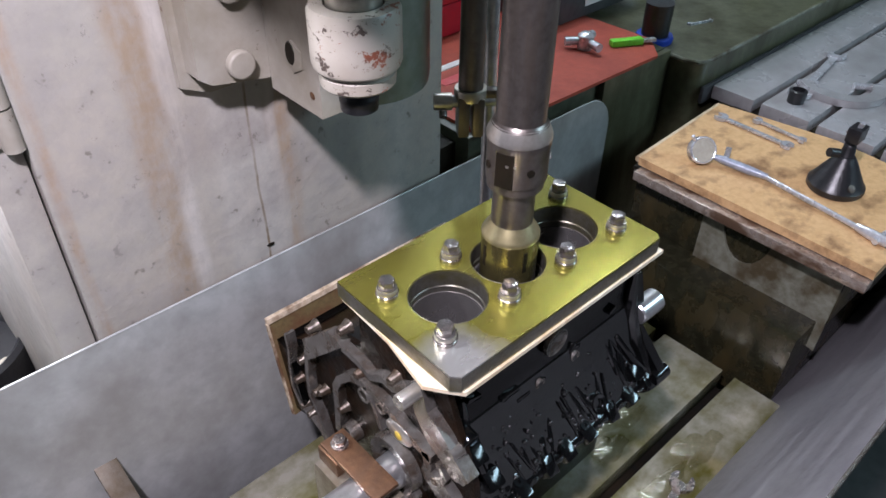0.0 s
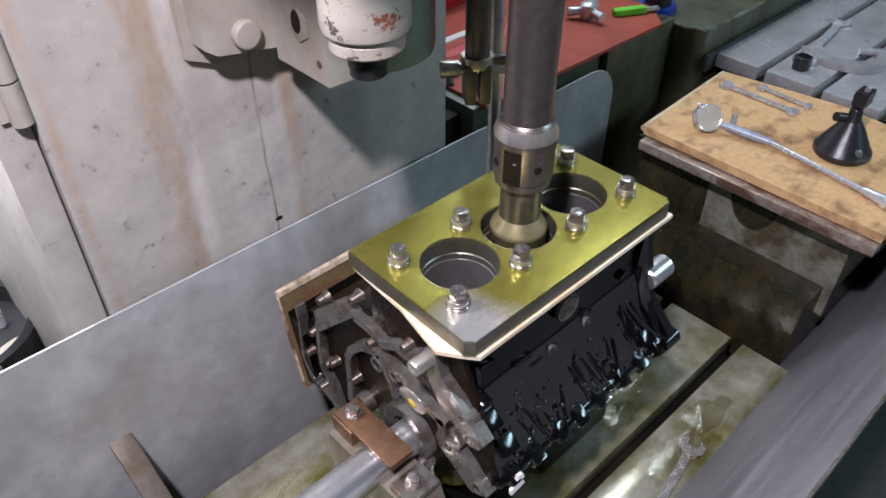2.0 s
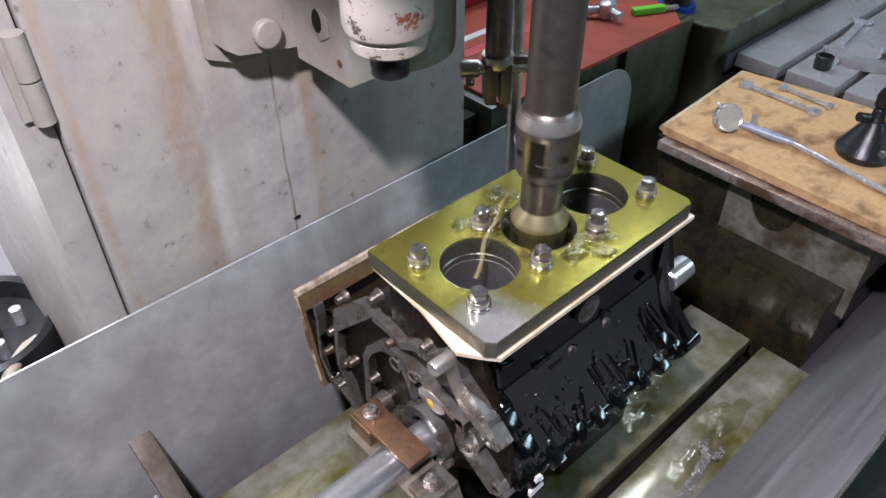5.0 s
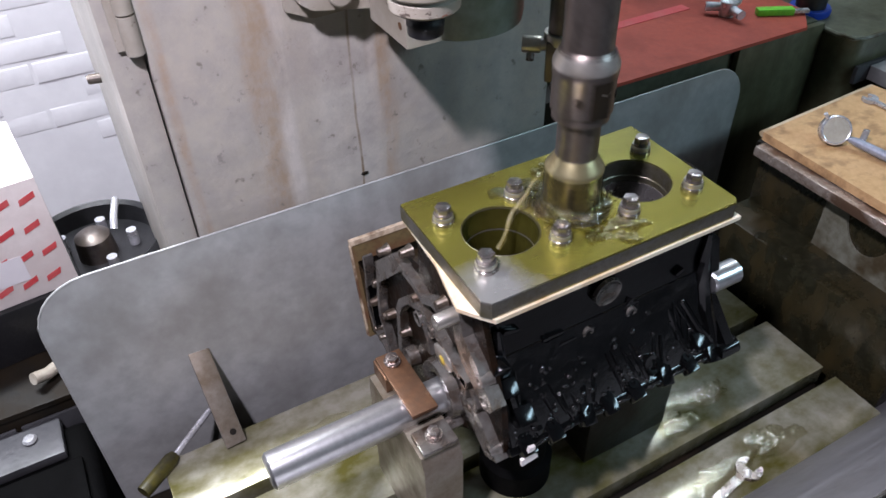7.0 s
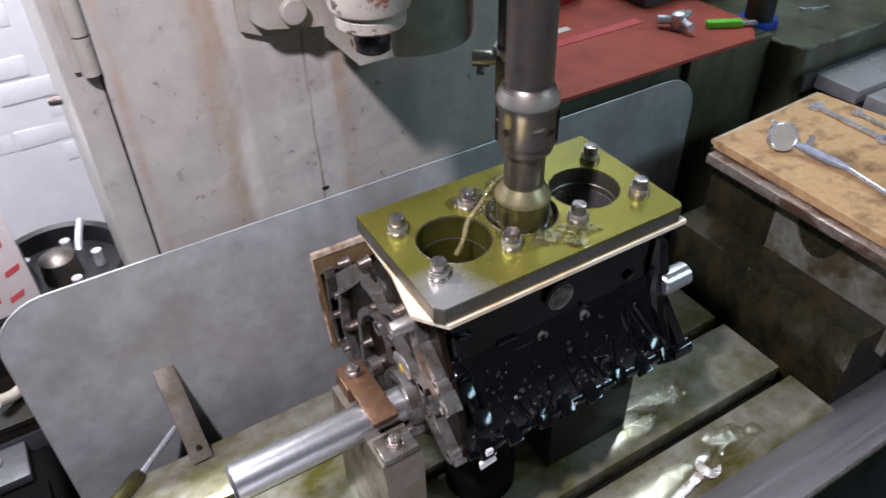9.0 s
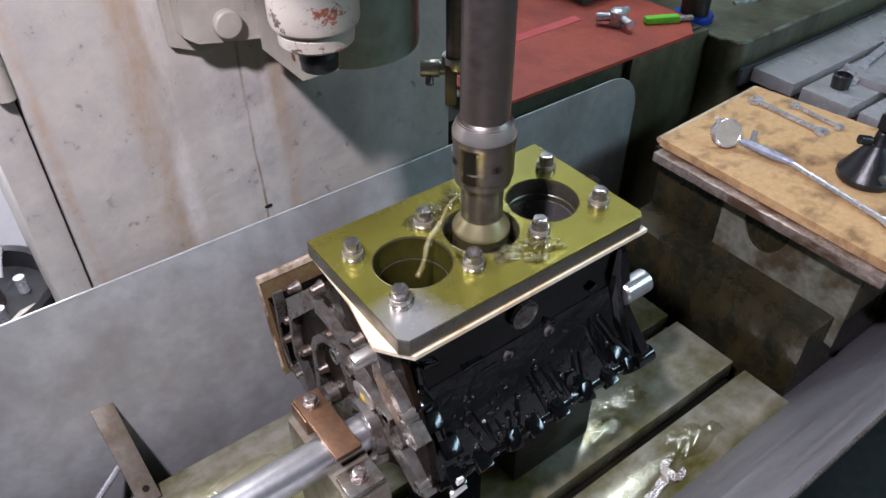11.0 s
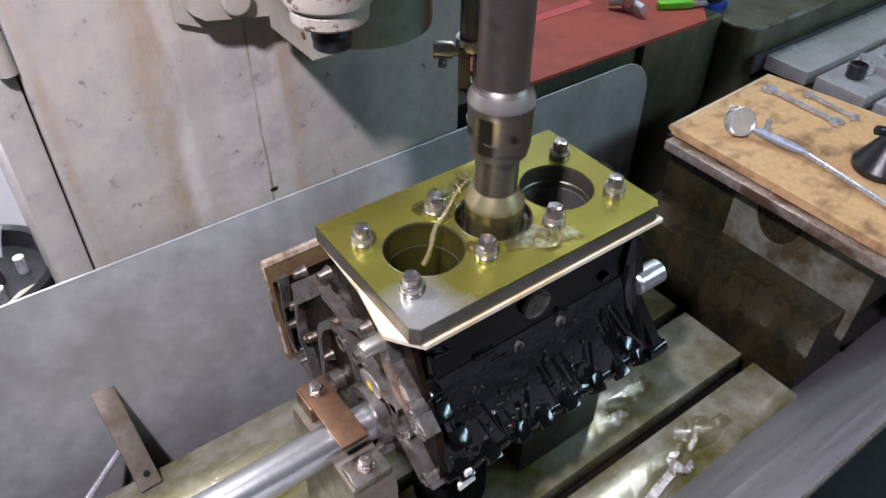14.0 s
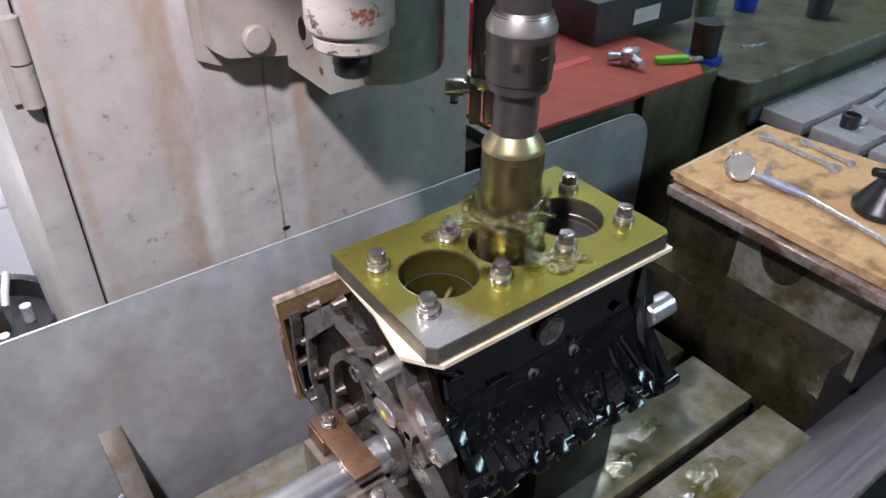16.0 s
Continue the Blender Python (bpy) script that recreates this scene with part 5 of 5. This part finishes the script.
def build_oil():
    rng = random.Random(3)
    pieces = []
    ring = thing("oil_collar", "clear yellow oil ring thrown up round the hone", "oil")
    column = [(0.0455, -0.075), (0.0462, -0.03), (0.0468, -0.012), (0.0455, 0.002), (0.042, 0.008), (0.039, 0.006)]
    part("oil_column", lathe(B(), column, 48), M_OIL, ring, "standing sleeve of clear oil", 80)
    for j in range(4):
        r0, pts = 0.0405 + 0.003 * j, []
        for k in range(49):
            a = 2 * math.pi * k / 48
            r = r0 + 0.0022 * math.sin(3 * a + j) + 0.0013 * math.sin(7 * a + 2 * j) + 0.0008 * math.sin(13 * a + j)
            pts.append((r * math.cos(a), r * math.sin(a), 0.012 - 0.0042 * j + 0.0035 * math.sin(2 * a + 1.7 * j) + 0.0018 * math.sin(9 * a)))
        part("wave", tube(B(), pts, 0.0042 - 0.0005 * j, 8), M_OIL, ring, smooth=80)
    for k in range(16):
        a = rng.uniform(0, 6.28)
        pts = [((0.043 + 0.004 * i + 0.004 * rng.random()) * math.cos(a + 0.12 * i), (0.043 + 0.004 * i + 0.004 * rng.random()) * math.sin(a + 0.12 * i), 0.004 + 0.006 * math.sin(i * 0.9)) for i in range(5)]
        part("splash_finger", tube(B(), pts, 0.0036, 8, (1, 0.9, 0.8, 0.6, 0.3)), M_OIL, ring, smooth=80)
    pieces.append(ring)
    # low wavelets that run out over the plate
    for k, (x, y, size) in enumerate(((-0.045, 0.052, 0.026), (-0.028, 0.073, 0.022), (0.01, 0.078, 0.024), (-0.01, -0.062, 0.024), (0.028, -0.066, 0.022), (0.05, -0.075, 0.018), (-0.052, -0.03, 0.014), (-0.07, 0.07, 0.018), (0.02, -0.088, 0.018), (0.052, 0.058, 0.018))):
        w = thing("oil_wavelet", "thin clear oil wavelet running over the plate", "oil", (x, y, Z_PLATE), "oil wavelets on the plate")
        for j in range(3):
            n, turn = 26, rng.uniform(0, 6.28)
            top, rim = [], []
            bm = B()
            mid = bm.verts.new((0, 0, 0.0012 + 0.0006 * rng.random()))
            ox, oy = rng.uniform(-0.4, 0.4) * size, rng.uniform(-0.4, 0.4) * size
            s = size * (0.75 - 0.18 * j)
            for i in range(n):
                a = 2 * math.pi * i / n
                r = s * (1 + 0.25 * math.sin(2 * a + turn) + 0.16 * math.sin(5 * a + 2 * turn) + 0.08 * math.sin(9 * a))
                top.append(bm.verts.new((0.72 * r * math.cos(a), 0.72 * r * math.sin(a), 0.0014 + 0.0008 * math.sin(3 * a + turn))))
                rim.append(bm.verts.new((r * math.cos(a), r * math.sin(a), 0.0004)))
            for i in range(n):
                q = (i + 1) % n
                bm.faces.new((mid, top[i], top[q]))
                bm.faces.new((top[i], rim[i], rim[q], top[q]))
            bmesh.ops.translate(bm, vec=(ox, oy, 0.0002 * j), verts=bm.verts)
            part("film", bm, M_OIL, w, smooth=80)
        pieces.append(w)
    stream = thing("oil_stream", "thin stream of clear oil falling into the first bore", "oil", (0, 0, 0))
    start, end = Vector((-0.009, 0.045, 1.235)), Vector((-0.102, 0.011, 1.165))
    pts = [tuple(start.lerp(end, k / 12) + Vector((0.002 * math.sin(k * 1.3), 0.002 * math.sin(k), 0.018 * math.sin(math.pi * k / 12)))) for k in range(13)]
    part("jet", tube(B(), pts, 0.0038, 10, [0.42 + 0.055 * k - 0.2 * math.sin(k * 1.1) ** 2 for k in range(13)]), M_STREAM, stream)
    part("jet_strand", tube(B(), [(x + 0.004 * math.sin(i), y - 0.004, z - 0.003) for i, (x, y, z) in enumerate(pts)], 0.0011, 7), M_OIL, stream)
    pieces.append(stream)
    pool = thing("oil_pool", "olive film of oil coating the first bore", "oil", (-BORE, 0, 0))
    part("lining", lathe(B(), [(0.0488, 1.1972), (0.0488, 1.1765), (0.0474, 1.1738), (0.0458, 1.160), (0.0452, 1.10), (0.0450, 0.974)], 56), M_OILFILM, pool, smooth=80)
    part("surface", lathe(B(), [(0.0448, 0.976), (0.03, 0.974), (0, 0.9735)], 56), M_OILFILM, pool, smooth=80)
    pieces.append(pool)
    return pieces


oil = build_oil()


def build_puddles():
    rng = random.Random(12)
    for x, y, size, stretch in ((0.30, -0.06, 0.036, 1.7), (0.225, -0.088, 0.034, 1.4), (0.35, -0.20, 0.034, 1.9), (0.22, -0.205, 0.035, 1.7), (-0.34, 0.21, 0.035, 1.6)):
        w = thing("oil_puddle", "clear olive oil puddle lying on the steel table", "oil", (x, y, Z_TABLE + 0.0003), "oil puddles on the table")
        bm, n, turn = B(), 40, rng.uniform(0, 6.28)
        mid, top, rim = bm.verts.new((0, 0, 0.0012)), [], []
        for i in range(n):
            a = 2 * math.pi * i / n
            r = size * (1 + 0.25 * math.sin(2 * a + turn) + 0.18 * math.sin(3 * a + 2 * turn) + 0.09 * math.sin(7 * a) + 0.05 * math.sin(12 * a + turn))
            u, v = stretch * r * math.cos(a), max(-0.045, min(0.045, 0.7 * r * math.sin(a)))
            top.append(bm.verts.new((0.9 * u, 0.9 * v, 0.0011)))
            rim.append(bm.verts.new((u, v, 0.0001)))
        for i in range(n):
            q = (i + 1) % n
            bm.faces.new((mid, top[i], top[q]))
            bm.faces.new((top[i], rim[i], rim[q], top[q]))
        part("film", bm, M_PUDDLE, w, smooth=80)


build_puddles()
build_bricks()

# ---- what moves ----
STROKE = [
    (0, 1.391), (0.1, 1.375), (0.2, 1.353), (0.3, 1.345), (3.2, 1.346), (4.0, 1.346), (4.25, 1.40), (4.5, 1.468), (4.75, 1.43), (5.0, 1.36), (5.15, 1.352),
    (5.3, 1.387), (5.4, 1.415), (5.5, 1.443), (5.6, 1.466), (5.7, 1.462), (5.8, 1.436), (5.9, 1.408), (6.0, 1.383), (6.1, 1.357), (6.2, 1.345), (6.3, 1.370),
    (6.4, 1.400), (6.5, 1.424), (6.6, 1.453), (6.7, 1.468), (6.8, 1.454), (6.9, 1.426), (7.0, 1.404), (7.1, 1.380), (7.2, 1.359), (7.3, 1.364), (7.4, 1.394),
    (7.5, 1.423), (7.6, 1.445), (7.7, 1.468), (7.8, 1.478), (7.9, 1.453), (8.0, 1.425), (8.1, 1.396), (8.2, 1.365), (8.3, 1.347), (8.8, 1.347), (8.9, 1.353),
    (9.0, 1.374), (9.1, 1.392), (9.2, 1.424), (9.3, 1.458), (9.4, 1.477), (9.5, 1.472), (9.6, 1.448), (9.7, 1.417), (9.85, 1.37), (9.98, 1.350), (10.12, 1.37),
    (10.35, 1.44), (10.5, 1.474), (10.65, 1.45), (10.85, 1.385), (11.0, 1.35), (11.15, 1.375), (11.35, 1.455), (11.5, 1.45), (11.65, 1.39), (11.8, 1.353),
    (11.9, 1.356), (12.0, 1.365), (12.1, 1.383), (12.2, 1.413), (12.3, 1.444), (12.4, 1.472), (12.5, 1.480), (12.6, 1.465), (12.7, 1.432), (12.8, 1.403),
    (12.9, 1.377), (13.0, 1.356), (13.1, 1.359), (13.2, 1.384), (13.3, 1.411), (13.4, 1.449), (13.5, 1.470), (13.6, 1.462), (13.7, 1.435), (13.8, 1.411),
    (13.9, 1.388), (14.0, 1.371), (14.1, 1.359), (14.2, 1.374), (14.3, 1.400), (14.4, 1.428), (14.5, 1.449), (14.6, 1.467), (14.7, 1.457), (14.8, 1.439),
    (14.9, 1.410), (15.0, 1.384), (15.1, 1.358), (15.2, 1.352), (15.3, 1.354), (15.4, 1.359), (15.5, 1.369), (15.6, 1.382), (15.7, 1.414), (15.8, 1.442),
    (15.9, 1.472), (16.0, 1.486),
]


def level(t):
    return float(np.interp(t, [a for a, b in STROKE], [b for a, b in STROKE]))


def motions():
    rows, ring, angle = [], [], 0.0
    for k in range(161):
        t = k / 10
        if t > 4.0:
            angle += 84.0 * min(1.0, (t - 4.0) / 0.8)
        rows.append((t, pose(0, 0, level(t), 0, 0, angle)))
        up = max(0.0, (level(t) - 1.35) / 0.13)
        z = 1.10 if t < 4.2 else 1.165 + 0.088 * up
        ring.append((t, pose(0, 0, z, 4 * math.sin(t * 5), 4 * math.cos(t * 4.1), angle * 0.3)))
    walk(hone, rows)
    walk(oil[0], ring)
    for n, w in enumerate(oil[1:-2]):
        home = w.matrix_basis.translation.copy()
        a = math.atan2(home.y, home.x)
        hidden = pose(0.02 * math.cos(a), 0.02 * math.sin(a), 1.02)
        rows = [(0, hidden), (4.2, hidden)]
        rows.append((4.6, pose(0.04 * math.cos(a), 0.04 * math.sin(a), 1.19)))
        for k in range(50, 161, 2):
            t = k / 10
            swing = 0.006 * math.sin(t * 5.9 + 1.3 * n)
            lift = 0.006 * max(0.0, level(t) - 1.43) / 0.05 if n < 4 else 0.0
            rows.append((t, pose(home.x + swing * math.cos(a), home.y + swing * math.sin(a), Z_PLATE + 0.0003 + lift, 0, 0, 14 * math.sin(t * 2.3 + n))))
        walk(w, rows)
    rows = [(0, pose(0, 0, -0.12)), (4.6, pose(0, 0, -0.12))]
    for k in range(50, 161, 2):
        t = k / 10
        drop = -0.055 * max(0.0, (level(t) - 1.40) / 0.07)
        rows.append((t, pose(0.004 * math.sin(t * 7), 0.004 * math.cos(t * 6), drop)))
    walk(oil[-2], rows)
    low, high = pose(-BORE, 0, -0.19), pose(-BORE, 0, 0)
    walk(oil[-1], [(0, low), (4.2, low), (5.3, pose(-BORE, 0, -0.1)), (6.0, pose(-BORE, 0, -0.02)), (6.5, high), (16, high)])


motions()
